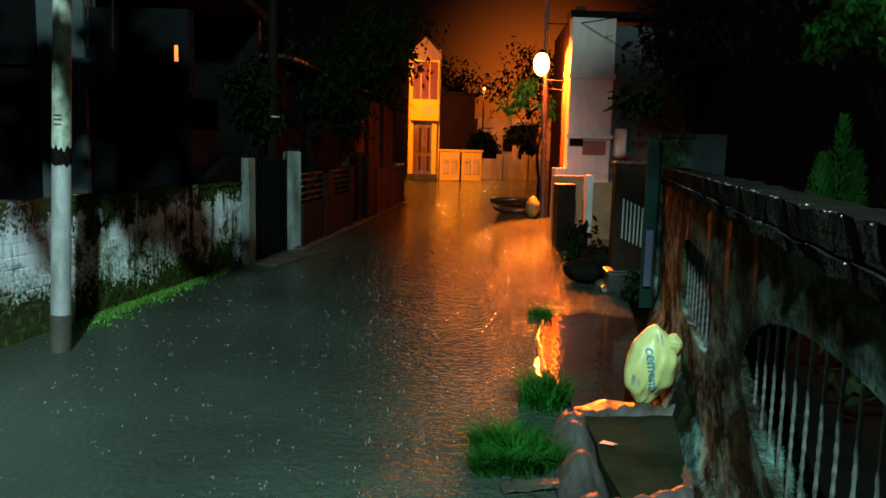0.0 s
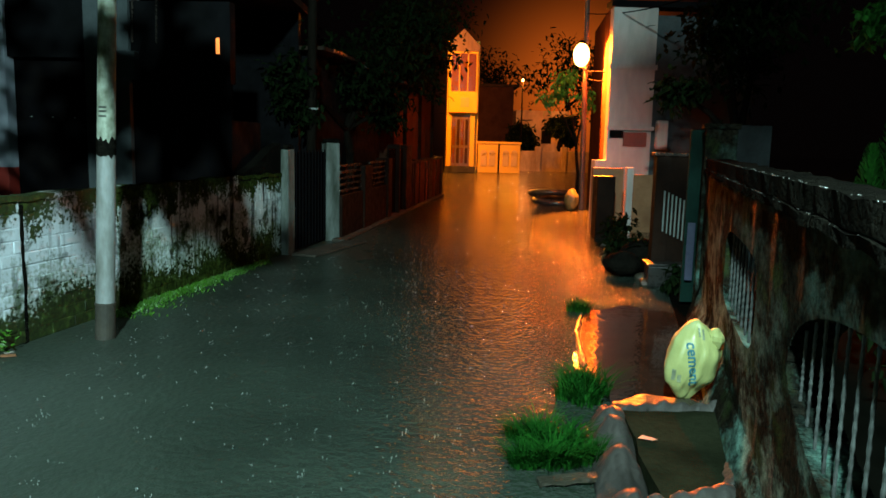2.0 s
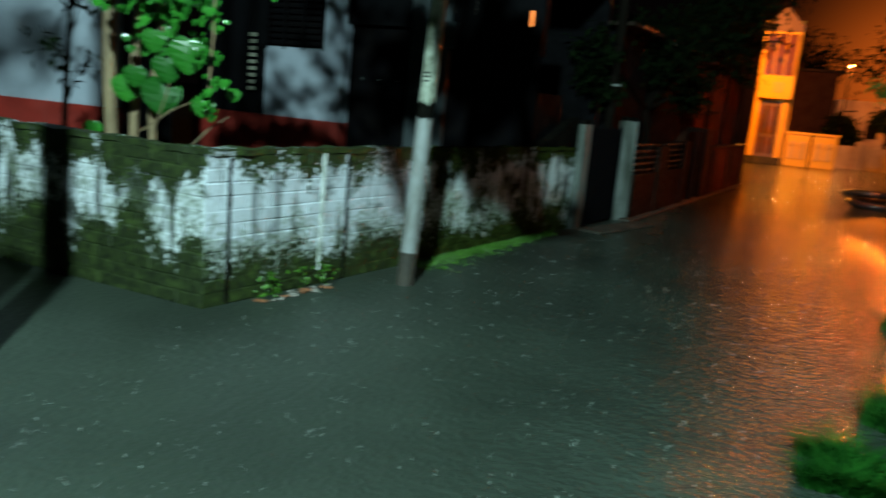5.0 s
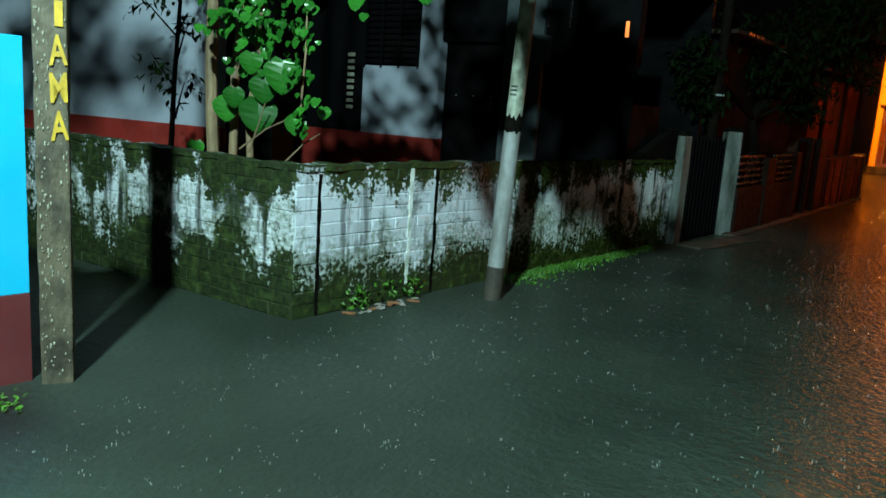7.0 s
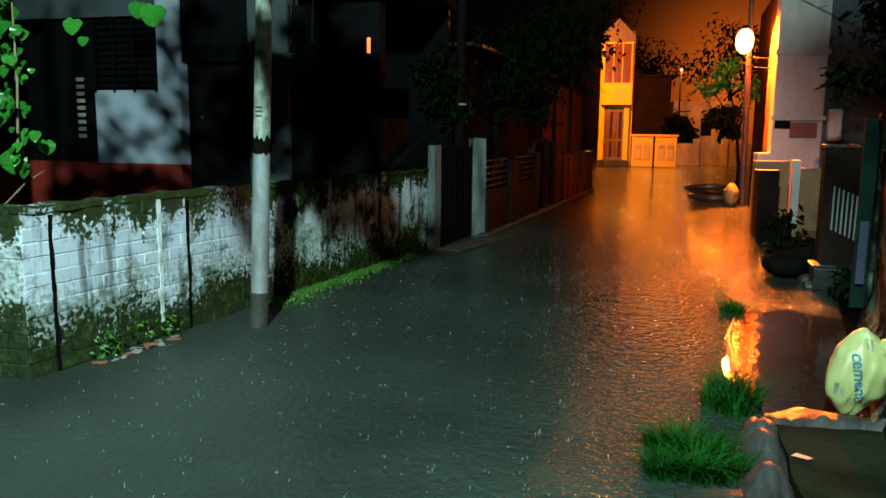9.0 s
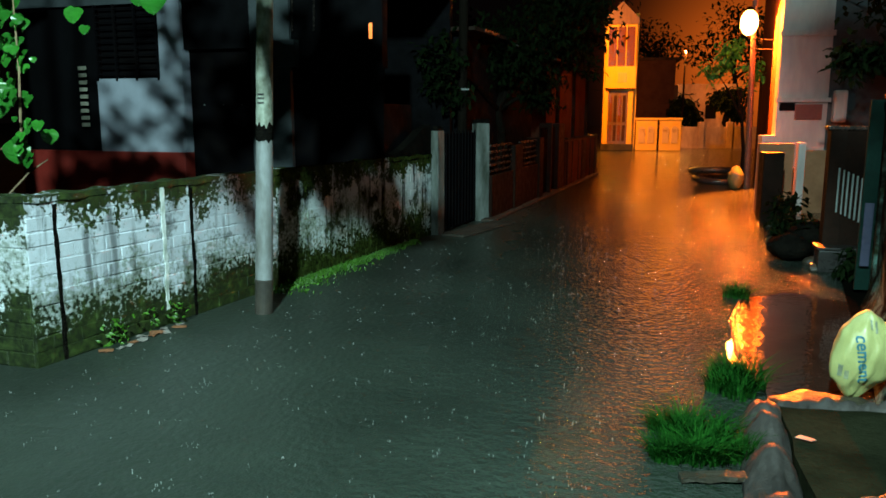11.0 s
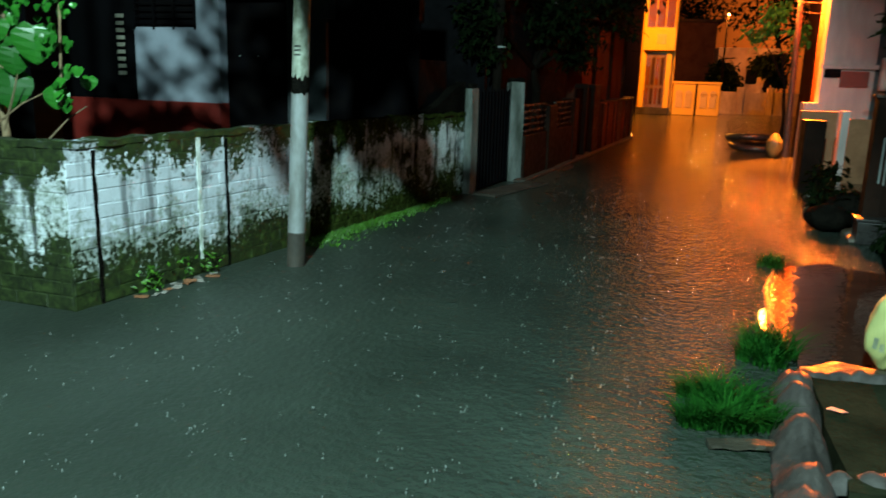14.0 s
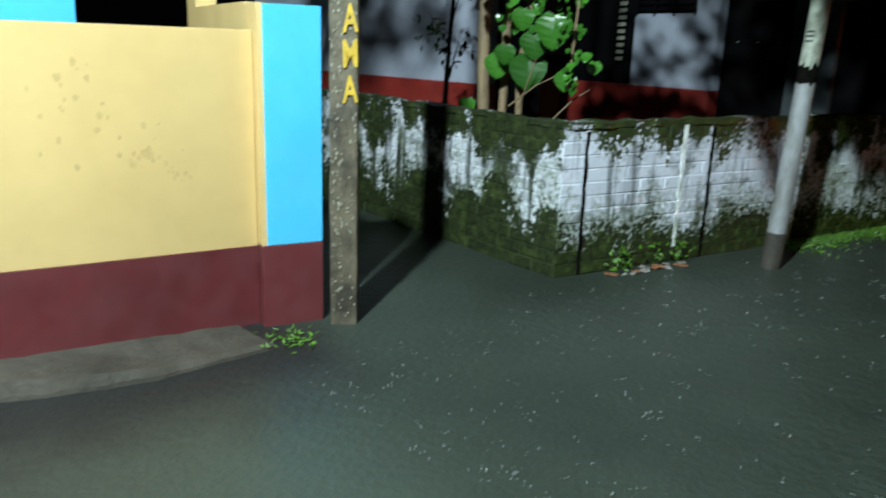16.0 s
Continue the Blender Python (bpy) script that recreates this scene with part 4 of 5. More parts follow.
# twisted iron bars
for o, gap, thick in ((near_o, 0.125, 0.0062), (far_o, 0.165, 0.0085)):
    k = int((o[1] - o[0]) / gap)
    for i in range(1, k):
        s = o[0] + (o[1] - o[0]) * i / k
        low, top = gap_at(o, s)
        q = r_at(s, -0.03)
        bm = bmesh.new()
        nn = 22
        tube(bm, [(q.x, q.y, low + (top - low) * j / nn) for j in range(nn + 1)], [thick * (1.0 if j % 2 else 0.68) for j in range(nn + 1)], 6)
        part("bar", bm, "grille", rwall)
# rain beads catching the lamp along the coping
rng = random.Random(55)
bm = bmesh.new()
for _ in range(150):
    q = r_at(rng.uniform(0.2, (RB - RA).length - 0.1), rng.choice((0.018, 0.026)))
    bmesh.ops.create_icosphere(bm, subdivisions=1, radius=rng.uniform(0.0015, 0.0042), matrix=Matrix.Translation((q.x, q.y, rng.choice((1.487, 1.485, 1.394)))))
part("water_bead", bm, "bead", rwall, "rain beads on the coping", smooth=True)
# sloped foot of old render and lime runs
bm = bmesh.new()
for i in range(40):
    a, b = (RB - RA).length * i / 40, (RB - RA).length * (i + 1) / 40
    h0 = 0.28 + 0.10 * noise.noise((i * 0.3, 0, 0))
    h1 = 0.28 + 0.10 * noise.noise(((i + 1) * 0.3, 0, 0))
    pa_, pb_ = r_at(a, 0.10), r_at(b, 0.10)
    ta, tb = r_at(a, 0.004), r_at(b, 0.004)
    vs = [bm.verts.new((pa_.x, pa_.y, -0.02)), bm.verts.new((pb_.x, pb_.y, -0.02)), bm.verts.new((tb.x, tb.y, h1)), bm.verts.new((ta.x, ta.y, h0))]
    bm.faces.new(vs[::-1])
bmesh.ops.remove_doubles(bm, verts=bm.verts[:], dist=0.001)
part("skirting", bm, "right_wall", rwall)

# near-black sheet behind the wall, the unlit yard's darkness put into its colour
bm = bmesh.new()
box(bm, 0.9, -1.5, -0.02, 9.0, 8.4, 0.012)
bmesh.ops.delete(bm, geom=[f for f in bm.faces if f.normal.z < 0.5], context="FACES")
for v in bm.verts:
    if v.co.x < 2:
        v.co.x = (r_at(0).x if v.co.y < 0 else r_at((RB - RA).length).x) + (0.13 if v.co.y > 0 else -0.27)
lone("yard_ground", bm, "yard", "near-black sheet standing for the unlit yard", "ground", kind="structure")
# hedge added to fill the dark openings behind the bars with near-black leaves
hedge = thing("hedge", "added near-black hedge keeping the yard behind the bars dark", "hedge")
bm = bmesh.new()
crown(bm, random.Random(61), (3.3, 3.2, 0.75), (0.5, 2.6, 0.8), 1100, 0.15)
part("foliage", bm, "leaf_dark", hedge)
for k in range(6):
    bm = bmesh.new()
    tube(bm, [(3.3, 1.2 + 0.8 * k, 0), (3.25, 1.25 + 0.8 * k, 1.0)], [0.02, 0.01], 6)
    part("stem", bm, "bark_dark", hedge)

# gate pillar at the wall's far end, teal gate leaf, cloth
gp = thing("gate_pillar", "tall mouldy concrete gate pillar", "pillar")
bm = obox(bmesh.new(), r_at((RB - RA).length + 0.02, 0.03), r_at((RB - RA).length + 0.30, 0.03), -0.02, 1.75, 0.0, 0.28, 0.02)
part("shaft", bm, "right_wall", gp)
part("cap", obox(bmesh.new(), r_at((RB - RA).length, 0.05), r_at((RB - RA).length + 0.32, 0.05), 1.75, 1.80, 0.0, 0.32, 0.01), "right_wall", gp)
tg = thing("gate", "narrow teal painted gate leaf standing by a pillar", "gate")
part("leaf", box(bmesh.new(), 2.46, 7.52, 0.05, 2.62, 7.55, 1.75, 0.004), "teal", tg)
lone("hanging_cloth", box(bmesh.new(), 2.47, 7.46, 0.28, 2.545, 7.475, 0.85, 0.005), "violet", "pale violet strip hanging on a gate", "cloth")
yard = thing("yard_wall", "grey rendered wall behind the gate", "wall")
part("wall", box(bmesh.new(), 4.05, 11.0, 0, 4.75, 11.2, 1.9), "grey_wall", yard)

# next plot: dark wall with a pale grille
nw = thing("plot_wall", "dark brick wall with a pale grille, wet coping", "wall")
NA, NB = Vector((2.50, 8.75)), Vector((3.05, 10.6))
part("body", obox(bmesh.new(), NA, NB, -0.02, 1.47, 0.0, 0.15), "fence", nw)
part("end_face", obox(bmesh.new(), NA, NA + Vector((0.36, -0.02)), -0.02, 1.47, 0.16, 0.0), "fence", nw)
part("coping", obox(bmesh.new(), NA + Vector((-0.03, -0.03)), NA + Vector((0.40, -0.05)), 1.47, 1.51, 0.2, 0.0, 0.01), "rail", nw)
for k in range(6):
    x = 2.60 + 0.045 * k
    bm = bmesh.new()
    tube(bm, [(x, 8.715 - 0.002 * k, 1.08 - 0.02 * k), (x, 8.715, 0.62 - 0.02 * k)], 0.010, 6)
    part("bar", bm, "pale_grille", nw)

# ---------------------------------------------------------------- low walls and pale building by the lamp
lw = thing("low_wall", "orange-lit low rendered wall with a pale pillar", "wall")
part("wall", box(bmesh.new(), 2.86, 14.0, -0.02, 3.42, 14.15, 1.16, 0.01), "orange_wall", lw)
part("pillar", box(bmesh.new(), 3.46, 13.92, -0.02, 3.58, 14.1, 1.18, 0.01), "pale_bldg", lw)
part("wall", box(bmesh.new(), 3.60, 13.98, -0.02, 4.6, 14.12, 1.05, 0.01), "orange_wall", lw)
dk = thing("wall_pier", "black wet brick pier beside the street lamp", "pillar")
part("shaft", box(bmesh.new(), 2.72, 12.9, -0.02, 3.02, 13.3, 1.05, 0.015), "fence", dk)
bl = thing("building", "pale two-storey building with a dark red signboard", "building")
part("front_wall", box(bmesh.new(), 3.52, 16.0, 0, 4.42, 16.3, 4.33), "pale_bldg", bl)
part("corner_pier", box(bmesh.new(), 3.28, 15.92, 0, 3.515, 16.3, 1.25), "pale_bldg", bl)
part("right_wall", box(bmesh.new(), 4.43, 16.1, 0, 6.5, 16.3, 4.2), "grey_wall", bl)
part("side_wall", obox(bmesh.new(), (3.66, 16.32), (4.25, 21.5), 0, 4.6, 0.0, 0.2), "rust_wall", bl)
part("string_course", box(bmesh.new(), 3.48, 15.93, 3.1, 4.45, 15.995, 3.2), "pale_bldg", bl)
part("ledge", box(bmesh.new(), 3.48, 15.9, 1.88, 4.45, 15.995, 1.96), "pale_bldg", bl)
part("signboard", box(bmesh.new(), 3.84, 15.94, 1.55, 4.32, 15.99, 1.84, 0.005), "sign_red", bl, "dark red signboard")
part("shade_board", box(bmesh.new(), 3.56, 15.94, 1.72, 3.83, 15.99, 1.87), "dark_wall", bl)
part("parapet", box(bmesh.new(), 3.45, 15.9, 4.33, 6.5, 16.4, 4.45), "dark_wall", bl)
part("arch", box(bmesh.new(), 4.5, 15.9, 1.5, 4.75, 16.05, 2.1, 0.05), "pale_bldg", bl)

# ---------------------------------------------------------------- street lamp
lamp = thing("street_lamp", "concrete street lamp post with glowing sodium bulb", "street lamp")
bm = bmesh.new()
tube(bm, [(3.56, 18.62, -0.02), (3.50, 18.62, 3.0), (3.44, 18.62, 6.0)], [0.075, 0.06, 0.05], 14)
part("post", bm, "pole_foot", lamp)
bm = bmesh.new()
tube(bm, [(3.48, 18.6, 3.55), (3.40, 18.56, 3.9), (3.36, 18.52, 3.93)], 0.018, 8)
part("bracket", bm, "black_metal", lamp)
bm = bmesh.new()
tube(bm, [(3.36, 18.5, 3.98), (3.36, 18.5, 3.93), (3.36, 18.5, 3.90)], [0.03, 0.10, 0.13], 16)
part("shade", bm, "black_metal", lamp)
bm = bmesh.new()
bmesh.ops.create_icosphere(bm, subdivisions=3, radius=0.19, matrix=Matrix.Translation((3.36, 18.5, 3.64)) @ Matrix.Diagonal((1, 1, 1.45, 1)))
ob = part("bulb", bm, "bulb", lamp, "glowing sodium bulb", smooth=True)
ob.visible_shadow = False
# wires from the post
wires = thing("wires", "thin black overhead wires", "wires")
for a, b, sag in (((3.45, 18.6, 3.3), (6.0, 15.8, 3.2), 0.1), ((3.45, 18.6, 3.1), (6.0, 15.8, 3.0), 0.12), ((3.47, 18.6, 4.6), (4.3, 9.0, 3.9), 0.25)):
    bm = bmesh.new()
    pts = []
    for i in range(13):
        f = i / 12
        p = Vector(a).lerp(Vector(b), f)
        p.z -= sag * 4 * f * (1 - f)
        pts.append(p)
    tube(bm, pts, 0.012, 5)
    part("wire", bm, "black_metal", wires)


def lumpy(name, label, category, at, size, material, seed, tie=True):
    """A slumped woven bag."""
    bm = bmesh.new()
    bmesh.ops.create_uvsphere(bm, u_segments=24, v_segments=18, radius=1)
    for v in bm.verts:
        f = (v.co.z + 1) / 2
        w = 1.0 + 0.12 * math.sin(f * 3.0) - (0.35 * max(0, f - 0.72) / 0.28)
        v.co.x *= w
        v.co.y *= w
        v.co = Vector((v.co.x * size[0] / 2, v.co.y * size[1] / 2, f * size[2]))
    for v in bm.verts:
        k = noise.noise_vector(v.co * 9 + Vector((seed, 0, 0))) * 0.022 + noise.noise_vector(v.co * 28 + Vector((0, seed, 0))) * 0.008
        v.co += k if v.co.z > 0.02 else Vector((k.x, k.y, 0))
        v.co.z = max(0, v.co.z)
    bm.transform(Matrix.Translation(at))
    return lone(name, bm, material, label, category, smooth=True)


lumpy("rubbish_bag", "dull green woven bag slumped at the lamp's foot", "bag", (3.22, 18.1, 0), (0.30, 0.3, 0.55), "green_sack", 3.0)


def tyre(at, R, r, tilt):
    bm = bmesh.new()
    rings = []
    for i in range(28):
        a = 2 * math.pi * i / 28
        c, d = Vector((math.cos(a), math.sin(a), 0)) * R, Vector((math.cos(a), math.sin(a), 0))
        rings.append([bm.verts.new(c + d * r * math.cos(q * math.pi / 4) + Vector((0, 0, r * 0.9 * math.sin(q * math.pi / 4)))) for q in range(8)])
    for i in range(28):
        for q in range(8):
            bm.faces.new((rings[i][q], rings[(i + 1) % 28][q], rings[(i + 1) % 28][(q + 1) % 8], rings[i][(q + 1) % 8]))
    bm.transform(Matrix.Translation(at) @ Matrix.Rotation(radians(tilt), 4, "X"))
    return lone("old_tyre", bm, "rubber", "old wet tyre dumped on the roadside", "tyre", "dumped tyres", smooth=True)


tyre((3.15, 20.0, 0.10), 0.55, 0.09, 4)
tyre((3.05, 20.4, 0.26), 0.50, 0.09, -6)

# ---------------------------------------------------------------- ochre house and its yard wall at the bend
yh = thing("house", "ochre two-storey house with tall brown doors", "house")
Y = 38.5
part("wall", box(bmesh.new(), 0.50, Y + 0.25, 0.0, 2.05, Y + 3, 6.4), "ochre", yh)
for x0, x1 in ((0.52, 0.74), (1.66, 1.90)):
    part("column", box(bmesh.new(), x0, Y, 0.0, x1, Y + 0.25, 2.9, 0.02), "ochre", yh)
part("plinth_step", box(bmesh.new(), 0.45, Y - 0.25, 0.0, 1.95, Y + 0.25, 0.3, 0.02), "plinth", yh)
dd = part("door", box(bmesh.new(), 0.76, Y + 0.12, 0.3, 1.64, Y + 0.24, 2.82), "door", yh, "tall brown panelled double door")
for k in range(4):
    x = 0.80 + 0.21 * k
    for z0, z1 in ((0.45, 1.2), (1.35, 2.6)):
        part("door_panel", box(bmesh.new(), x, Y + 0.085, z0, x + 0.13, Y + 0.118, z1, 0.01), "rust_wall" if k % 2 else "pane", dd)
part("balcony", box(bmesh.new(), 0.56, Y - 0.35, 2.92, 1.98, Y + 0.25, 3.95, 0.02), "ochre", yh)
part("plaque", box(bmesh.new(), 1.15, Y - 0.375, 3.2, 1.55, Y - 0.352, 3.65, 0.01), "yellow", yh)
for k in range(3):
    x = 0.68 + 0.42 * k
    w = part("window", box(bmesh.new(), x, Y + 0.15, 3.97, x + 0.36, Y + 0.246, 5.8), "pane", yh, "amber window pane")
    part("window_frame", box(bmesh.new(), x - 0.05, Y + 0.08, 3.96, x - 0.004, Y + 0.24, 5.9), "ochre", w)
part("window_frame", box(bmesh.new(), 1.90, Y + 0.08, 3.96, 1.96, Y + 0.24, 5.9), "ochre", yh)
bm = bmesh.new()
pts = [(0.45, 5.9), (2.05, 5.9), (2.05, 6.15), (1.25, 6.95), (0.45, 6.15)]
fr = [bm.verts.new((x, Y - 0.05, z)) for x, z in pts]
bk = [bm.verts.new((x, Y + 0.24, z)) for x, z in pts]
bm.faces.new(fr)
bm.faces.new(bk[::-1])
for i in range(5):
    j = (i + 1) % 5
    bm.faces.new((fr[j], fr[i], bk[i], bk[j]))
part("gable", bm, "door", yh)
yw = thing("yard_wall", "low ochre wall with arched panels", "wall")
for x0 in (2.1, 3.2):
    sec = part("section", box(bmesh.new(), x0, Y + 0.1, 0, x0 + 1.0, Y + 0.3, 1.45, 0.02), "ochre", yw)
    part("coping", box(bmesh.new(), x0 - 0.05, Y + 0.03, 1.45, x0 + 1.05, Y + 0.37, 1.55, 0.01), "ochre", sec)
    for k in range(2):
        bm = bmesh.new()
        x = x0 + 0.13 + 0.42 * k
        box(bm, x, Y + 0.06, 0.35, x + 0.3, Y + 0.096, 1.0)
        tube(bm, [(x + 0.15, Y + 0.06, 1.0), (x + 0.15, Y + 0.096, 1.0)], 0.15, 16)
        part("arch_panel", bm, "yellow", sec)
# farther buildings
fb = thing("building", "far pale building with dark windows", "building")
part("wall", box(bmesh.new(), 4.9, 48, 0, 8.2, 52, 3.5), "far_bldg", fb)
for x, z in ((6.5, 1.5),):
    part("window", box(bmesh.new(), x, 47.95, z, x + 0.6, 47.99, z + 0.8), "dark_wall", fb)
fb2 = thing("building", "far dark house with a tin roof", "house")
part("wall", box(bmesh.new(), 2.6, 50, 0, 4.9, 54, 5.0), "rust_wall", fb2)
part("roof", box(bmesh.new(), 2.3, 49.5, 5.0, 5.2, 54, 5.15), "tin", fb2)
fw = thing("far_wall", "low wall across the end of the street", "wall")
part("wall", box(bmesh.new(), 3.9, 42, 0, 9.0, 42.25, 1.1), "far_bldg", fw)
for x in (4.0, 5.4, 6.8):
    part("pillar", box(bmesh.new(), x, 41.9, 0, x + 0.3, 42.3, 1.35, 0.02), "far_bldg", fw)
fl = thing("far_lamp", "tiny distant lamp on a pole", "lamp")
bm = bmesh.new()
bmesh.ops.create_icosphere(bm, subdivisions=1, radius=0.07, matrix=Matrix.Translation((4.8, 44.0, 5.0)))
part("bulb", bm, "far_bulb", fl)
bm = bmesh.new()
tube(bm, [(4.8, 44.12, 0), (4.8, 44.12, 5.1)], 0.05, 8)
part("post", bm, "bark_dark", fl)


# ---------------------------------------------------------------- plants
def tree(name, label, base, top, r, crowns, size, leaf, bark, seed, group=""):
    rng = random.Random(seed)
    t = thing(name, label, "tree", group)
    base, top = Vector(base), Vector(top)
    bm = bmesh.new()
    pts = [base.lerp(top, i / 6) + Vector((rng.uniform(-1, 1), rng.uniform(-1, 1), 0)) * r * 1.2 * (i > 0) for i in range(7)]
    tube(bm, pts, [r * (1.15 - 0.1 * i) for i in range(7)], 9)
    for c, rad, n in crowns:
        tube(bm, [pts[4], Vector(pts[4]).lerp(Vector(c), 0.5) + Vector((0, 0, 0.1)), Vector(c)], [r * 0.6, r * 0.4, r * 0.15], 6)
    part("trunk", bm, bark, t)
    bm = bmesh.new()
    for c, rad, n in crowns:
        crown(bm, rng, c, rad, n, size)
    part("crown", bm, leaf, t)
    return t


tree("tree", "dark leafy tree overhanging the fence", (-1.3, 19.5, 0), (-1.0, 20, 3.2), 0.12,
     [((-0.9, 19.6, 3.9), (1.1, 1.4, 1.2), 1500), ((-0.3, 18.6, 3.2), (0.7, 0.8, 0.8), 600), ((0.0, 21.5, 4.6), (0.8, 1.0, 1.0), 700)], 0.17, "leaf_dark", "bark_dark", 11)
tree("tree", "dark spreading tree behind the roadside fence", (-1.9, 15.6, 0), (-1.6, 15.6, 2.6), 0.10,
     [((-1.5, 15.4, 2.9), (1.0, 1.0, 0.85), 1300), ((-0.35, 16.4, 3.7), (0.65, 0.8, 0.75), 800), ((-2.7, 14.6, 2.6), (1.0, 0.8, 1.0), 900), ((-0.9, 16.2, 2.1), (0.5, 0.6, 0.5), 420), ((-2.2, 12.6, 2.35), (0.55, 0.4, 0.75), 500)], 0.15, "leaf_dark", "bark_dark", 17)
tree("tree", "dark tree in front of the pale building", (4.6, 11.6, 0), (4.4, 11.6, 2.4), 0.10,
     [((4.15, 11.4, 3.1), (0.75, 0.7, 0.8), 1100), ((3.45, 11.2, 2.35), (0.45, 0.4, 0.35), 330), ((4.9, 11.8, 3.9), (1.1, 0.9, 0.9), 1000)], 0.15, "leaf_dark", "bark_dark", 12)
tree("tree", "dim green tree behind the mouldy wall", (5.8, 8.8, 0), (5.6, 8.8, 2.4), 0.10,
     [((4.95, 8.6, 3.15), (0.5, 0.5, 0.38), 420), ((6.3, 9.0, 3.2), (0.9, 0.8, 0.9), 500)], 0.14, "leaf_dim", "bark_dark", 13)
tree("tree", "small tree glowing yellow beside the street lamp", (3.75, 20.4, 0), (3.6, 20.4, 2.3), 0.05,
     [((3.35, 20.3, 2.95), (0.42, 0.4, 0.42), 260), ((3.0, 20.4, 2.7), (0.3, 0.3, 0.28), 120), ((3.9, 20.3, 2.7), (0.3, 0.3, 0.4), 120)], 0.16, "leaf_dim", "bark_dark", 15)
tree("tree", "tall dark tree behind the house", (-3.5, 15.5, 0), (-3.4, 15.5, 4.2), 0.16,
     [((-3.2, 15.2, 5.6), (1.8, 1.2, 1.4), 1500)], 0.18, "leaf_dark", "bark_dark", 14)

for x, y, z, r, sd in ((5.2, 46.5, 2.0, 0.75, 51), (7.3, 45.5, 2.6, 0.8, 55), (8.5, 52, 6.0, 3.0, 52), (2.6, 56, 6.5, 2.5, 53), (10.5, 44, 5.0, 2.6, 54)):
    tree("tree", "dark distant tree against the glowing sky", (x, y, 0), (x, y, z), 0.18,
         [((x, y, z), (r, r, r * 0.8), 1100), ((x + r * 0.7, y, z - 0.8), (r * 0.6, r * 0.6, r * 0.5), 500)], 0.34, "leaf_dark", "bark_dark", sd, "far trees")

# tree added out of view to block white light from the far and right side
tree("tree", "unseen leafy tree added to shade the far and right street", (3.3, -0.4, 0), (2.3, 0.6, 4.2), 0.11,
     [((-0.55, 1.1, 4.82), (0.3, 0.35, 0.15), 110), ((0.75, 1.2, 4.45), (0.5, 0.7, 0.5), 150), ((0.75, 2.1, 4.75), (0.5, 0.6, 0.5), 170), ((1.4, 1.6, 4.8), (0.6, 0.7, 0.5), 140)], 0.17, "leaf_dark", "bark_dark", 71)

# shrub with upright pointed lobes
sb = thing("shrub", "bright green upright conical garden shrub", "shrub")
rng = random.Random(5)
bm = bmesh.new()
tube(bm, [(5.3, 9.0, 0), (5.3, 9.0, 1.3)], [0.03, 0.02], 6)
part("stem", bm, "bark_dark", sb)
bm = bmesh.new()
for cx, z0, z1, w in ((5.30, 1.0, 2.08, 0.22), (5.08, 1.0, 1.62, 0.17), (5.50, 1.0, 1.66, 0.17)):
    for _ in range(420):
        f = rng.random()
        q = w * (1 - f) ** 0.7 * math.sqrt(rng.random())
        a = rng.uniform(0, 6.28)
        leaf_shape(bm, (cx + q * math.cos(a), 9.0 + q * math.sin(a), z0 + (z1 - z0) * f), (math.cos(a) * 0.5, math.sin(a) * 0.5, 1), (math.cos(a), math.sin(a), 0.2), 0.09, 0.03, -0.1, 3)
part("foliage", bm, "leaf_dim", sb)

# vine-covered stems behind the brick wall
vt = thing("vine_tree", "brown stems with large glossy heart-shaped leaves", "tree")
rng = random.Random(21)
for x, y, lean_x, r in ((-4.90, 5.0, 0.00, 0.050), (-4.76, 5.05, 0.07, 0.036), (-4.56, 5.0, 0.10, 0.028)):
    bm = bmesh.new()
    pts = [(x + lean_x * i / 8 * 2 + rng.uniform(-.02, .02), y + rng.uniform(-.02, .02), 0.35 * i) for i in range(13)]
    tube(bm, pts, [r * (1.1 - 0.02 * i) for i in range(13)], 9)
    part("stem", bm, "bark", vt)
bm = bmesh.new()


def heart(bm, at, out, size, droop):
    """A broad heart-shaped leaf with a folded rib."""
    out = Vector(out).normalized()
    d = (Vector((0, 0, -1)) + out * droop).normalized()
    s = d.cross(out).normalized()
    n = s.cross(d)
    prof = [(0.0, 0.22), (0.07, 0.44), (0.21, 0.56), (0.42, 0.56), (0.63, 0.46), (0.80, 0.31), (0.93, 0.14), (1.0, 0.0)]
    rib = [bm.verts.new(Vector(at) + d * size * f - n * 0.10 * size * f * f) for f, w in prof]
    for sg in (1, -1):
        e = [bm.verts.new(Vector(at) + d * size * (f - (0.10 if i == 0 else 0)) + s * sg * size * w + n * (0.07 * size * math.sin(5 * f + sg) - 0.12 * size * f * f)) for i, (f, w) in enumerate(prof)]
        for i in range(len(prof) - 1):
            q = (rib[i], rib[i + 1], e[i + 1], e[i])
            bm.faces.new(q if sg < 0 else q[::-1])


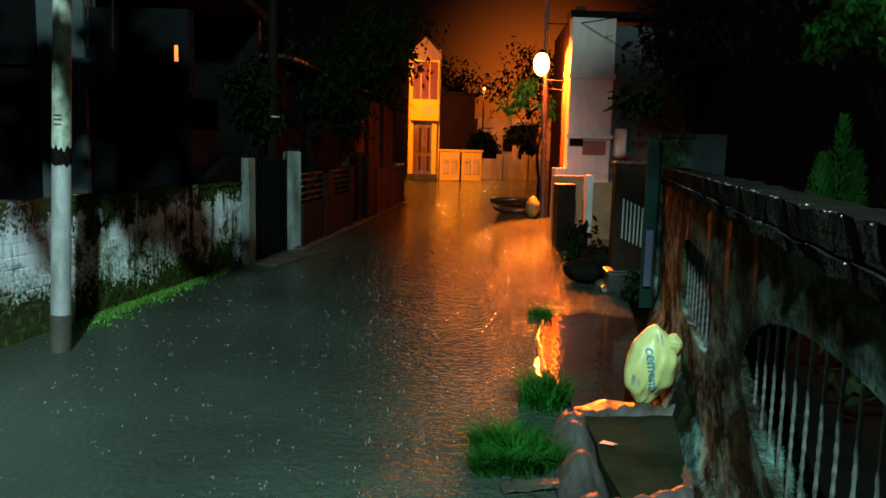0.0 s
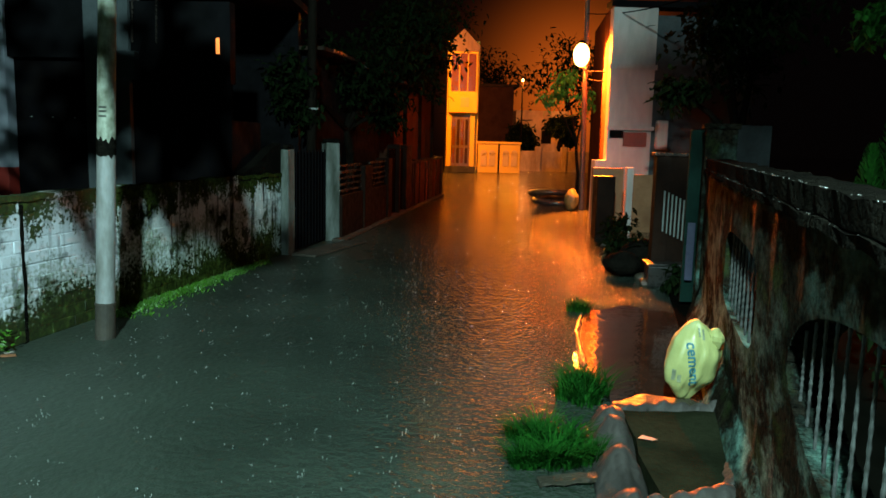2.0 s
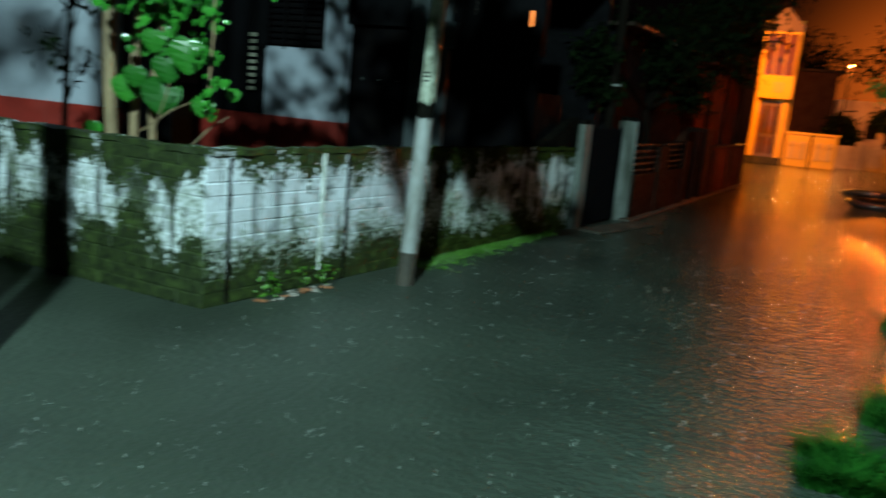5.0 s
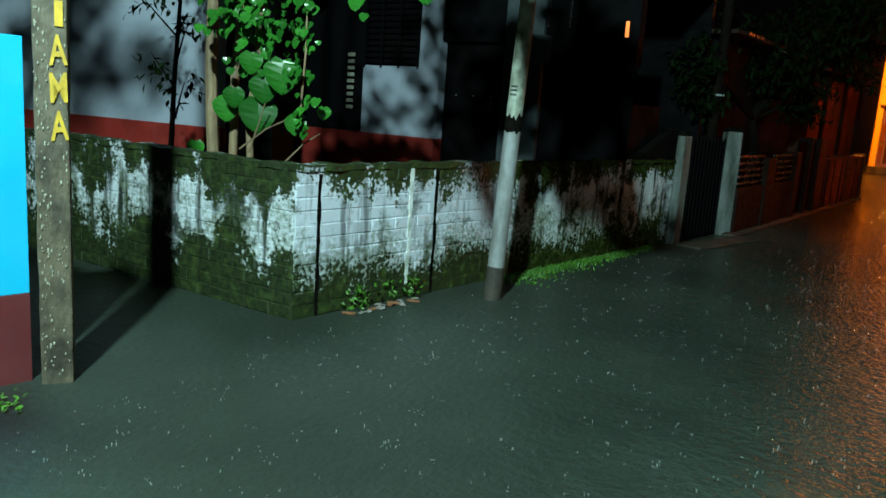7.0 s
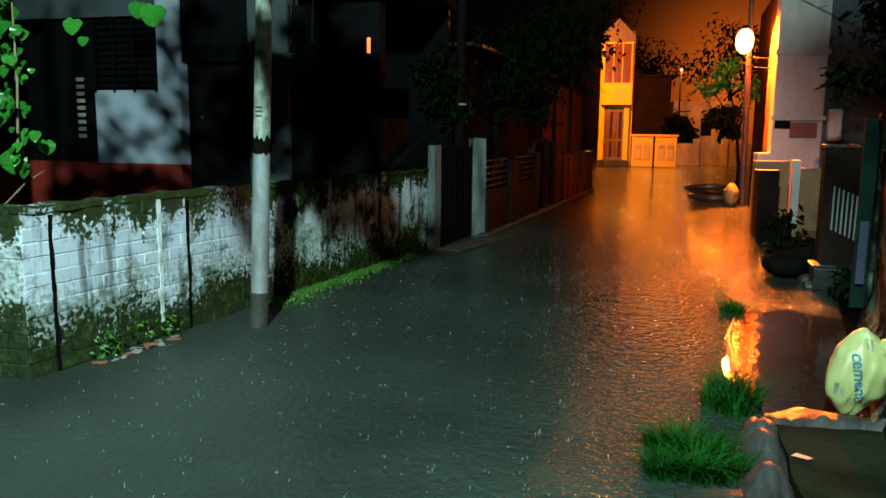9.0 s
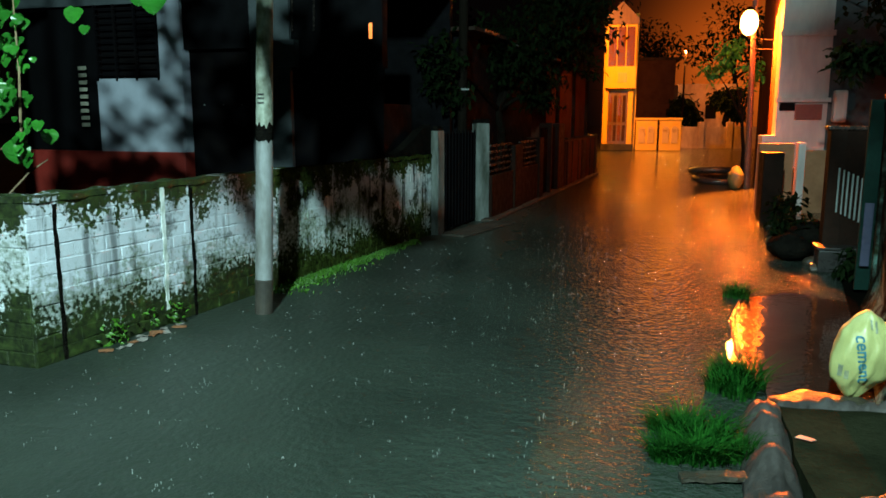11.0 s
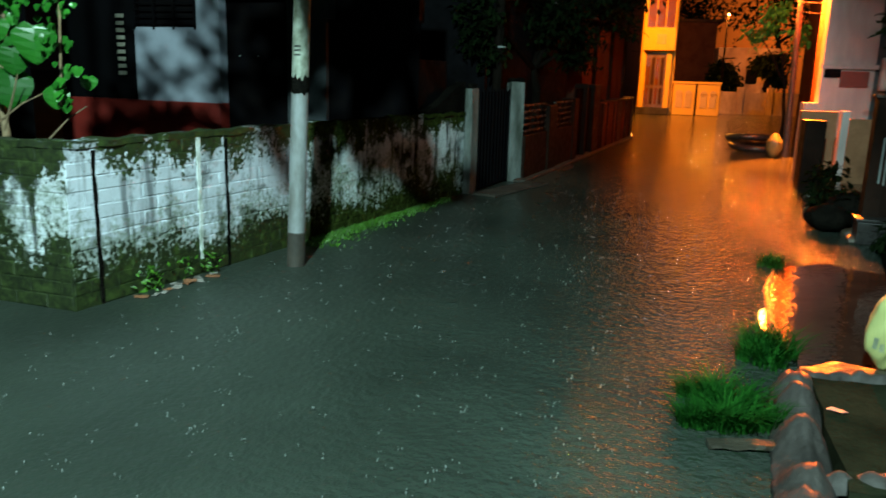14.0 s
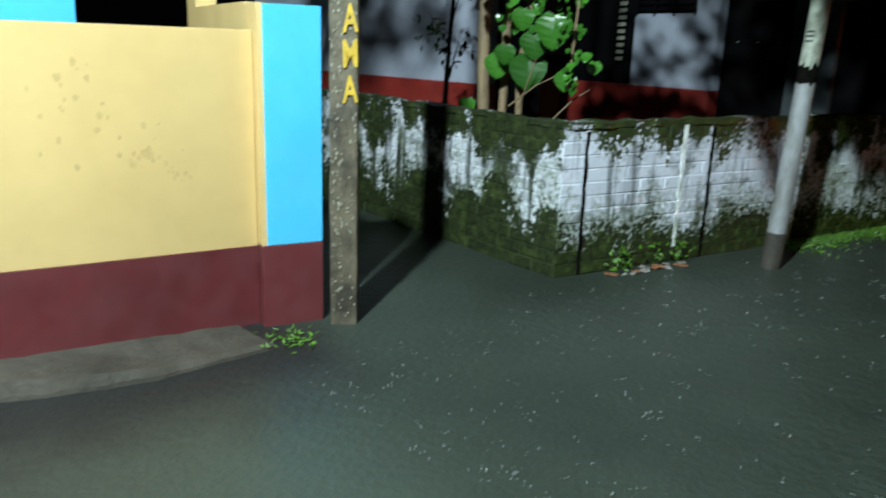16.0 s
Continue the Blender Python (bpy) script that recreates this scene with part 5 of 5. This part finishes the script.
for x, z, sz in ((-3.95, 1.83, 0.26), (-4.20, 1.70, 0.21), (-4.27, 1.52, 0.27), (-4.62, 1.52, 0.20), (-4.28, 1.88, 0.17), (-3.78, 1.42, 0.15), (-4.94, 1.14, 0.14), (-4.46, 1.60, 0.16), (-3.62, 1.50, 0.10)):
    heart(bm, (x, 4.80 + rng.uniform(-.08, .08), z), (rng.uniform(0.45, 0.85), -1, rng.uniform(0.3, 0.6)), sz, rng.uniform(0.05, 0.2))
part("foliage", bm, "leaf", vt, "large glossy heart-shaped leaves")
bm = bmesh.new()
for i in range(120):
    x, z = rng.triangular(-4.75, -3.6, -4.4), rng.uniform(2.0, 2.75)
    heart(bm, (x, 4.8 + rng.uniform(-.35, .3), z), (rng.uniform(-.6, .6), -1, rng.uniform(0, 0.8)), rng.uniform(0.05, 0.10), rng.uniform(0.2, 0.8))
for i in range(120):
    heart(bm, (rng.triangular(-4.75, -3.75, -4.25), 4.85 + rng.uniform(-.15, .2), rng.uniform(1.75, 2.5)), (rng.uniform(-.6, .6), -1, rng.uniform(0.1, 0.8)), rng.uniform(0.04, 0.085), rng.uniform(0.1, 0.6))
for i in range(40):
    x, z = -3.70 + rng.gauss(0, 0.05), rng.uniform(1.3, 2.3)
    heart(bm, (x, 4.7 + rng.uniform(-.1, .1), z), (rng.uniform(-.6, .6), -1, 0.4), rng.uniform(0.04, 0.08), 0.5)
part("foliage", bm, "leaf", vt)
for a, b in (((-4.4, 4.8, 1.12), (-3.85, 4.75, 1.4)), ((-4.3, 4.8, 1.1), (-4.1, 4.75, 1.5)), ((-3.9, 4.75, 1.05), (-3.6, 4.8, 1.3)), ((-3.74, 4.72, 1.3), (-3.68, 4.7, 2.4))):
    m1 = Vector(a).lerp(Vector(b), 0.5) + Vector((0.02, 0, 0.04))
    bm = bmesh.new()
    tube(bm, [a, m1, b], [0.009, 0.007, 0.004], 5)
    part("twig", bm, "bark", vt)

# slim dark sapling by the lane
st = thing("sapling", "slim dark sapling with sparse small leaves", "tree")
bm = bmesh.new()
tube(bm, [(-5.42, 5.0, 0), (-5.40, 5.0, 0.9), (-5.36, 5.0, 1.6), (-5.30, 5.02, 2.4), (-5.2, 5.05, 3.3)], [0.028, 0.026, 0.022, 0.016, 0.01], 7)
for z, dx in ((1.3, 0.2), (1.55, -0.22), (1.8, 0.25), (2.0, -0.3), (2.3, 0.3)):
    tube(bm, [(-5.38 + 0.03 * z, 5.0, z), (-5.38 + dx * 0.6, 4.98, z + 0.2), (-5.38 + dx, 4.95, z + 0.32)], [0.01, 0.007, 0.003], 5)
part("trunk", bm, "bark_dark", st)
bm = bmesh.new()
for z, dx in ((1.55, 0.18), (1.75, -0.2), (2.05, 0.22), (2.25, -0.25), (2.5, 0.35), (2.6, 0.0), (2.75, -0.3), (2.85, 0.2), (3.0, -0.1), (3.2, 0.25)):
    crown(bm, rng, (-5.38 + dx, 4.95, z), (0.20, 0.15, 0.16), 34, 0.075)
part("foliage", bm, "leaf_dark", st)
# another tree added out of view, its bough shading lane and house wing
tree("tree", "unseen tree added to cast leaf shadows on the house wing", (-6.0, 0.6, 0), (-5.6, 1.0, 3.3), 0.09,
     [((-4.3, 2.0, 3.8), (0.6, 0.5, 0.32), 120), ((-4.9, 2.3, 3.9), (0.5, 0.5, 0.35), 110)], 0.2, "leaf_dark", "bark_dark", 81)
# boughs added overhead, out of view, to drop leaf shadows on wall and house
bm = bmesh.new()
for spine in ([(-4.66, 5.05, 2.6), (-4.1, 5.1, 3.0), (-3.5, 5.0, 3.2), (-2.6, 4.5, 3.15), (-1.7, 3.9, 3.05), (-1.1, 3.3, 3.1)],
              [(-3.5, 5.0, 3.2), (-3.0, 5.4, 3.0), (-2.75, 5.5, 2.6)], [(-2.6, 4.5, 3.15), (-2.0, 4.4, 2.9), (-1.7, 4.5, 2.75)]):
    tube(bm, spine, [0.035 * (1 - 0.13 * i) for i in range(len(spine))], 7)
part("bough", bm, "bark_dark", vt)
# limbs added on the lamp's rays, each drawing one shadow streak on the wall
lamp_at = Vector(WHITE_LAMP)
for s0, z0, s1, z1, f in ((3.98, 0.76, 4.73, 0.12, 0.58), (4.79, 1.01, 5.32, 0.19, 0.58), (3.28, 1.01, 3.68, 0.38, 0.58), (2.06, 0.99, 2.3, 0.46, 0.58)):
    q0, q1 = on_line(W1, W2, s0), on_line(W1, W2, s1)
    p0, p1 = lamp_at.lerp(Vector((q0.x, q0.y, z0)), f), lamp_at.lerp(Vector((q1.x, q1.y, z1)), f)
    bm = bmesh.new()
    tube(bm, [p0 + (p0 - p1) * 1.2 + Vector((0, 0, 0.1)), p0, p0.lerp(p1, 0.5) + Vector((0.02, 0, 0.02)), p1], [0.075, 0.07, 0.06, 0.03], 7)
    part("shadow_limb", bm, "bark_dark", vt)
bm = bmesh.new()
for i in range(70):
    c = rng.choice(((-4.1, 5.1, 3.22), (-3.7, 5.15, 3.12), (-3.4, 5.0, 3.28), (-4.4, 5.2, 2.95), (-3.4, 5.0, 3.9)))
    leaf_shape(bm, (c[0] + rng.gauss(0, 0.24), c[1] + rng.gauss(0, 0.2), max(2.5, c[2] + rng.gauss(0, 0.2))), (0.75 + rng.gauss(0, 0.15), rng.gauss(0, 0.2), -0.6), (rng.gauss(0, 0.3), -1, 0.5), rng.uniform(0.14, 0.30), rng.uniform(0.045, 0.08), 0.1, 5)
for cx, cz, n, dx, dz in ((-3.42, 3.9, 60, 0.16, 0.22), (-3.75, 2.8, 85, 0.36, 0.07), (-4.3, 2.78, 40, 0.2, 0.08)):
    for i in range(n):
        leaf_shape(bm, (cx + rng.gauss(0, dx), 5.0 + rng.gauss(0, 0.15), cz + rng.gauss(0, dz)), (0.7 + rng.gauss(0, 0.3), rng.gauss(0, 0.2), -0.6), (rng.gauss(0, 0.3), -1, 0.5), rng.uniform(0.10, 0.22), rng.uniform(0.05, 0.08), 0.1, 5)
for i in range(130):
    c = rng.choice(((-2.7, 4.75, 3.55), (-2.3, 4.5, 3.6), (-1.9, 4.3, 3.65), (-2.1, 4.6, 3.8)))
    heart(bm, (c[0] + rng.gauss(0, 0.2), c[1] + rng.gauss(0, 0.2), max(3.08, c[2] + rng.gauss(0, 0.16))), (rng.uniform(-.6, .6), -1, rng.uniform(0.2, 0.9)), rng.uniform(0.1, 0.22), rng.uniform(0.3, 1.0))
for i in range(34):
    c = rng.choice(((-1.75, 4.05, 2.95), (-1.75, 4.0, 2.95), (-1.5, 3.7, 3.05), (-2.2, 4.4, 2.95)))
    heart(bm, (c[0] + rng.gauss(0, 0.14), c[1] + rng.gauss(0, 0.14), max(2.75, c[2] + rng.gauss(0, 0.12))), (rng.uniform(-.6, .6), -1, 0.5), rng.uniform(0.10, 0.2), 0.6)
for x, z, sz in ((-2.84, 2.36, 0.16), (-2.95, 2.38, 0.12), (-3.45, 2.28, 0.12), (-3.38, 2.16, 0.07), (-3.95, 2.36, 0.14)):
    heart(bm, (x, 5.0, z + 0.05), (0.2, -1, 0.5), sz, 0.5)
part("foliage", bm, "leaf", vt)

# grass
rng = random.Random(2)
for label, c, r, n, h, tufts in (("lush wet grass clump at the drain's edge", (0.60, 3.80, 0), 0.21, 150, 0.24, 9),
                                 ("wet grass clump at the drain's edge", (0.93, 4.72, 0), 0.15, 120, 0.23, 5),
                                 ("small dark weed clump by the puddle", (1.42, 7.25, 0), 0.10, 70, 0.20, 3)):
    clump = thing("grass_clump", label, "grass", "grass clumps")
    for k in range(tufts):
        a, q = rng.uniform(0, 6.28), r * math.sqrt(rng.random())
        bm = bmesh.new()
        blades(bm, rng, (c[0] + q * math.cos(a), c[1] + 1.3 * q * math.sin(a), 0), 0.085, n, h * rng.uniform(0.6, 1.15), rng.uniform(0.6, 1.2))
        part("tuft", bm, "grass", clump)
bm = bmesh.new()
for i in range(2300):
    f = rng.random()
    p = on_line(W1, W2, 2.35 + 3.2 * f)
    out = abs(rng.gauss(0, 0.16)) * (1.15 - 0.6 * f) * (0.5 + 0.9 * abs(noise.noise((f * 9, 0, 0))))
    q = Vector((0.98, -0.2)) * (0.02 + out)
    leaf_shape(bm, (p.x + q.x, p.y + q.y, 0.0), (rng.uniform(-1, 1), rng.uniform(-1, 1), 1.0), (rng.uniform(-1, 1), -1, 0.3), rng.uniform(0.02, 0.06), 0.014, 0.3, 3)
lone("weed_strip", bm, "moss", "bright low weeds along the wall's foot", "weeds", kind="stuff")
bm = bmesh.new()
for i in range(110):
    s = rng.choice((0.55, 0.62, 0.95, 1.2))
    p = on_line(W1, W2, s + rng.gauss(0, 0.05))
    leaf_shape(bm, (p.x + rng.uniform(0.02, 0.10), p.y, rng.uniform(0.0, 0.17)), (rng.uniform(-1, 1), rng.uniform(-1, 0), 0.6), (0, -1, 1), 0.04, 0.022, 0.3, 3)
lone("wall_weeds", bm, "moss", "small weeds rooted at the brick wall's foot", "weeds", kind="stuff")
bm = bmesh.new()
for i in range(75):
    x, y = -3.44 + rng.gauss(0, 0.09), 2.12 + rng.gauss(0, 0.10)
    leaf_shape(bm, (x, y, rng.uniform(0, 0.03)), (rng.uniform(-1, 1), rng.uniform(-1, 1), 0.5), (0, -1, 1), 0.035, 0.014, 0.3, 3)
lone("corner_weeds", bm, "moss", "little weeds at the footing's corner", "weeds", kind="stuff")


# ---------------------------------------------------------------- litter
def scrap(rng, at, size, material, label, cat="litter"):
    bm = bmesh.new()
    bmesh.ops.create_grid(bm, x_segments=5, y_segments=5, size=size / 2)
    for v in bm.verts:
        v.co.y *= 0.6
        v.co += noise.noise_vector(v.co * 14 + Vector((at[0] * 9, at[1] * 7, 0))) * size * 0.22
        v.co.z = abs(v.co.z) * 1.2 + 0.004
    r = bmesh.ops.extrude_face_region(bm, geom=bm.faces[:])
    for v in r["geom"]:
        if isinstance(v, bmesh.types.BMVert):
            v.co.z += 0.004
    bm.transform(Matrix.Translation(at) @ Matrix.Rotation(rng.uniform(0, 3), 4, "Z"))
    lone("litter_scrap", bm, material, label, cat, "scraps of litter")


rng = random.Random(9)
for i in range(11):
    p = on_line(W1, W2, 0.42 + 0.075 * i) + Vector((0.10 + rng.uniform(-.04, .08), 0))
    if i % 3:
        scrap(rng, (p.x, p.y, 0), rng.uniform(0.06, 0.13), "litter", "soggy pale litter at the wall's foot")
    else:
        scrap(rng, (p.x, p.y, 0), rng.uniform(0.07, 0.13), "litter_red", "brown peel lying at the wall's foot")
scrap(rng, (1.105, 3.757, 0.105), 0.07, "litter", "crumpled white paper on the wet slab")

# ---------------------------------------------------------------- drain slab, plastic sheet, sack
bm = flat_patch(rng, [(0.98, 3.0), (1.08, 4.2), (1.72, 4.22), (1.50, 3.1)], 0.10, 6, 0.012)
r = bmesh.ops.extrude_face_region(bm, geom=bm.faces[:])
for v in r["geom"]:
    if isinstance(v, bmesh.types.BMVert):
        v.co.z = -0.02
bmesh.ops.recalc_face_normals(bm, faces=bm.faces[:])
lone("drain_slab", bm, "slab", "wet concrete slab covering the roadside drain", "slab")


def draped(name, label, spine, width, height, seed, cuts=44, wide=22):
    """A sheet heaped along a line, with folds."""
    bm = bmesh.new()
    pts = [Vector(p) for p in spine]
    rows = []
    for i in range(cuts + 1):
        f = i / cuts * (len(pts) - 1)
        k = min(int(f), len(pts) - 2)
        c = pts[k].lerp(pts[k + 1], f - k)
        d = (pts[k + 1] - pts[k]).normalized()
        s = Vector((-d.y, d.x, 0))
        row = []
        for j in range(wide + 1):
            g = j / wide * 2 - 1
            w = width * (1 + 0.25 * noise.noise((i * 0.3, seed, 0)))
            q = c + s * g * w / 2
            h = height * (1 - abs(g) ** 1.7) * (0.75 + 0.5 * noise.noise((i * 0.22, seed, 2))) + (1.1 - abs(g)) * (height / 0.17) * (0.05 * noise.noise((q.x * 14, q.y * 9, seed)) + 0.022 * noise.noise((q.x * 34 + q.y * 20, q.y * 12, seed)))
            q = q + Vector((0, 0, max(0.004, h)))
            row.append(bm.verts.new(q))
        rows.append(row)
    for a, b in zip(rows, rows[1:]):
        for j in range(wide):
            bm.faces.new((a[j], a[j + 1], b[j + 1], b[j]))
    ob = lone(name, bm, "sheet", label, "plastic sheet", smooth=True)
    md = ob.modifiers.new("thick", "SOLIDIFY")
    md.thickness = 0.004
    return ob


draped("plastic_sheet", "grey-pink plastic sheet heaped over the drain kerb", [(0.78, 2.6, 0), (0.86, 3.2, 0), (0.97, 3.9, 0), (1.03, 4.25, 0)], 0.24, 0.17, 1.0)
draped("plastic_sheet", "wet plastic sheet trailing across the slab's end", [(1.0, 4.2, 0.02), (1.25, 4.32, 0.05), (1.5, 4.30, 0.06), (1.72, 4.26, 0.06)], 0.10, 0.08, 5.0)
draped("plastic_sheet", "wet plastic sheet along the slab's near edge", [(0.85, 3.15, 0.0), (1.1, 3.12, 0.08), (1.35, 3.2, 0.08), (1.46, 3.5, 0.08)], 0.14, 0.07, 8.0)
lumpy("mud", "low heap of dark wet soil and leaves", "soil", (1.38, 4.5, -0.02), (0.5, 0.24, 0.10), "soil", 6.0)

sack = thing("cement_sack", "filled pale yellow sack with blue lettering", "sack", at=(1.572, 4.60, 0.05))
bm = bmesh.new()
bmesh.ops.create_uvsphere(bm, u_segments=40, v_segments=30, radius=1)
for v in bm.verts:
    f = (v.co.z + 1) / 2
    ang = math.atan2(v.co.y, v.co.x)
    q = math.hypot(v.co.x, v.co.y)
    w = q * (1 + 0.10 * math.cos(2 * ang) + 0.05 * math.cos(3 * ang + 1))
    taper = 1.0 + 0.10 * math.sin(f * math.pi) - 0.22 * max(0, f - 0.6) / 0.4 - 0.25 * max(0, 0.25 - f) / 0.25
    v.co = Vector((math.cos(ang) * w * 0.138 * taper * (1 + 0.035 * math.sin(9 * ang + 4 * f)), math.sin(ang) * w * 0.122 * taper * (1 + 0.045 * math.sin(11 * ang - 5 * f)), f * 0.50))
    v.co.x += 0.035 * math.sin(f * 2.6) - 0.02 + 0.03 * f
for v in bm.verts:
    v.co += noise.noise_vector(v.co * 8) * 0.020 + noise.noise_vector(Vector((v.co.x * 30, v.co.y * 30, v.co.z * 9)) + Vector((4, 0, 0))) * 0.011
bm.normal_update()
tree_bvh = BVHTree.FromBMesh(bm)
part("bag", bm, "sack", sack, smooth=True)
bm = bmesh.new()
bmesh.ops.create_uvsphere(bm, u_segments=14, v_segments=10, radius=0.06, matrix=Matrix.Translation((0.145, -0.04, 0.38)) @ Matrix.Diagonal((0.9, 0.8, 1.3, 1)))
rough_up(bm, 0.02, 16)
part("tied_neck", bm, "sack", sack, "gathered tied neck")


def wrapped(name, text, size, material, m):
    """Letters laid on the sack's skin."""
    ob = lettering(name, text, size, material, sack, m)
    me = ob.data
    bmx = bmesh.new()
    bmx.from_mesh(me)
    bmesh.ops.triangulate(bmx, faces=bmx.faces[:])
    bmesh.ops.subdivide_edges(bmx, edges=[e for e in bmx.edges if e.calc_length() > 0.012], cuts=2)
    for v in bmx.verts:
        hit, nor, _, _ = tree_bvh.ray_cast(Vector((v.co.x, -1, v.co.z)), Vector((0, 1, 0)))
        if hit:
            v.co = hit + nor * 0.0035
    bmx.to_mesh(me)
    bmx.free()


up = Matrix.Rotation(radians(90), 4, "X")
wrapped("lettering", "cement", 0.088, "ink", Matrix.Translation((-0.005, 0, 0.245)) @ up @ Matrix.Rotation(radians(-83), 4, "Z"))
for x, z, w, h in ((-0.105, 0.17, 0.022, 0.07), (-0.075, 0.15, 0.02, 0.05), (0.035, 0.43, 0.012, 0.05), (0.058, 0.42, 0.012, 0.06)):
    bm = bmesh.new()
    bmesh.ops.create_grid(bm, x_segments=6, y_segments=10, size=0.5, matrix=Matrix.Translation((x, -0.3, z)) @ up @ Matrix.Diagonal((w, h, 1, 1)))
    for v in bm.verts:
        hit, nor, _, _ = tree_bvh.ray_cast(Vector((v.co.x, -1, v.co.z)), Vector((0, 1, 0)))
        if hit:
            v.co = hit + nor * 0.0035
    part("print_bar", bm, "ink_dark", sack)

# broken kerb along the puddle's shore
bm = bmesh.new()
tube(bm, [(1.06, 4.75, -0.01), (1.10, 5.2, 0.0), (1.12, 5.6, 0.004), (1.22, 6.35, 0.004), (1.40, 7.1, -0.005)], [0.02, 0.026, 0.026, 0.026, 0.015], 7)
bmesh.ops.subdivide_edges(bm, edges=[e for e in bm.edges if e.calc_length() > 0.3], cuts=6)
rough_up(bm, 0.018, 12)
lone("kerb", bm, "soil", "broken dark kerb between road and puddle", "kerb", kind="structure")

# rubbish heaped by the plot wall
crate = thing("crate", "black plastic crate dumped at the roadside", "crate", "rubbish by the wall", at=(2.42, 8.55, 0))
part("tub", obox(bmesh.new(), (0.0, 0.0), (0.42, -0.05), 0.0, 0.24, 0.3, 0.0, 0.015), "rubber", crate)
part("rim", obox(bmesh.new(), (-0.02, -0.02), (0.44, -0.07), 0.24, 0.27, 0.34, 0.0, 0.008), "rubber", crate)
lumpy("rubbish_bag", "black plastic rubbish bag at the roadside", "bag", (2.30, 9.25, 0), (0.42, 0.4, 0.30), "coping", 12.0)
lumpy("rubbish_bag", "black plastic rubbish bag at the roadside", "bag", (2.62, 9.6, 0), (0.5, 0.45, 0.42), "coping", 19.0)

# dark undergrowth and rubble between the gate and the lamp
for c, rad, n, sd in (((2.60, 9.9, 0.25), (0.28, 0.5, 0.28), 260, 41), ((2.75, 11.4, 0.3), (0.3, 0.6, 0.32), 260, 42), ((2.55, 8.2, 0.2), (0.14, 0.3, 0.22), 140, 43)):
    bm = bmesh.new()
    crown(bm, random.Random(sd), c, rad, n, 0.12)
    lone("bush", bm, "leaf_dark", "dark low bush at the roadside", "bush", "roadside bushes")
rng = random.Random(77)
for i in range(9):
    x, y = 2.25 + rng.uniform(-0.12, 0.25), 8.7 + 0.42 * i + rng.uniform(-.1, .1)
    bm = bmesh.new()
    bmesh.ops.create_icosphere(bm, subdivisions=2, radius=rng.uniform(0.06, 0.13), matrix=Matrix.Translation((x + 0.06 * i, y, 0.03)) @ Matrix.Diagonal((1, 1.2, 0.7, 1)))
    rough_up(bm, 0.03, 9, i)
    lone("stone", bm, "soil", "wet dark stone at the road's edge", "stone", "roadside stones")

# broken plank at the grass
bm = bmesh.new()
box(bm, -0.15, -0.035, 0.0, 0.15, 0.035, 0.022)
bmesh.ops.subdivide_edges(bm, edges=[e for e in bm.edges if e.calc_length() > 0.3], cuts=9)
rough_up(bm, 0.008, 14)
bm.transform(pose(0.66, 3.46, 0.015, 0, -2, 9))
lone("plank", bm, "soil", "short broken wet brown plank at the drain", "plank")

# ---------------------------------------------------------------- splashes of the rain on the road
rng = random.Random(101)
bm = bmesh.new()
for _ in range(980):
    y = 1.9 + 9.5 * rng.random() ** 1.5
    x = rng.uniform(-3.2, 1.0) if y > 3.4 else rng.uniform(-3.1, 0.5)
    if x > 0.25 and y < 5.2:
        continue
    if x < -3.3 + 0.2 * max(0, y - 4.2) + 0.1:
        continue
    for _ in range(rng.randrange(1, 4)):
        r = rng.uniform(0.0012, 0.0030)
        m = Matrix.Translation((x + rng.gauss(0, 0.012), y + rng.gauss(0, 0.012), rng.uniform(0.002, 0.02))) @ Matrix.Diagonal((1, 1, rng.uniform(1.2, 4.6), 1))
        bmesh.ops.create_icosphere(bm, subdivisions=1, radius=r, matrix=m)
lone("rain_splashes", bm, "drop", "tiny white splashes of rain on the road", "water", kind="stuff", smooth=True)
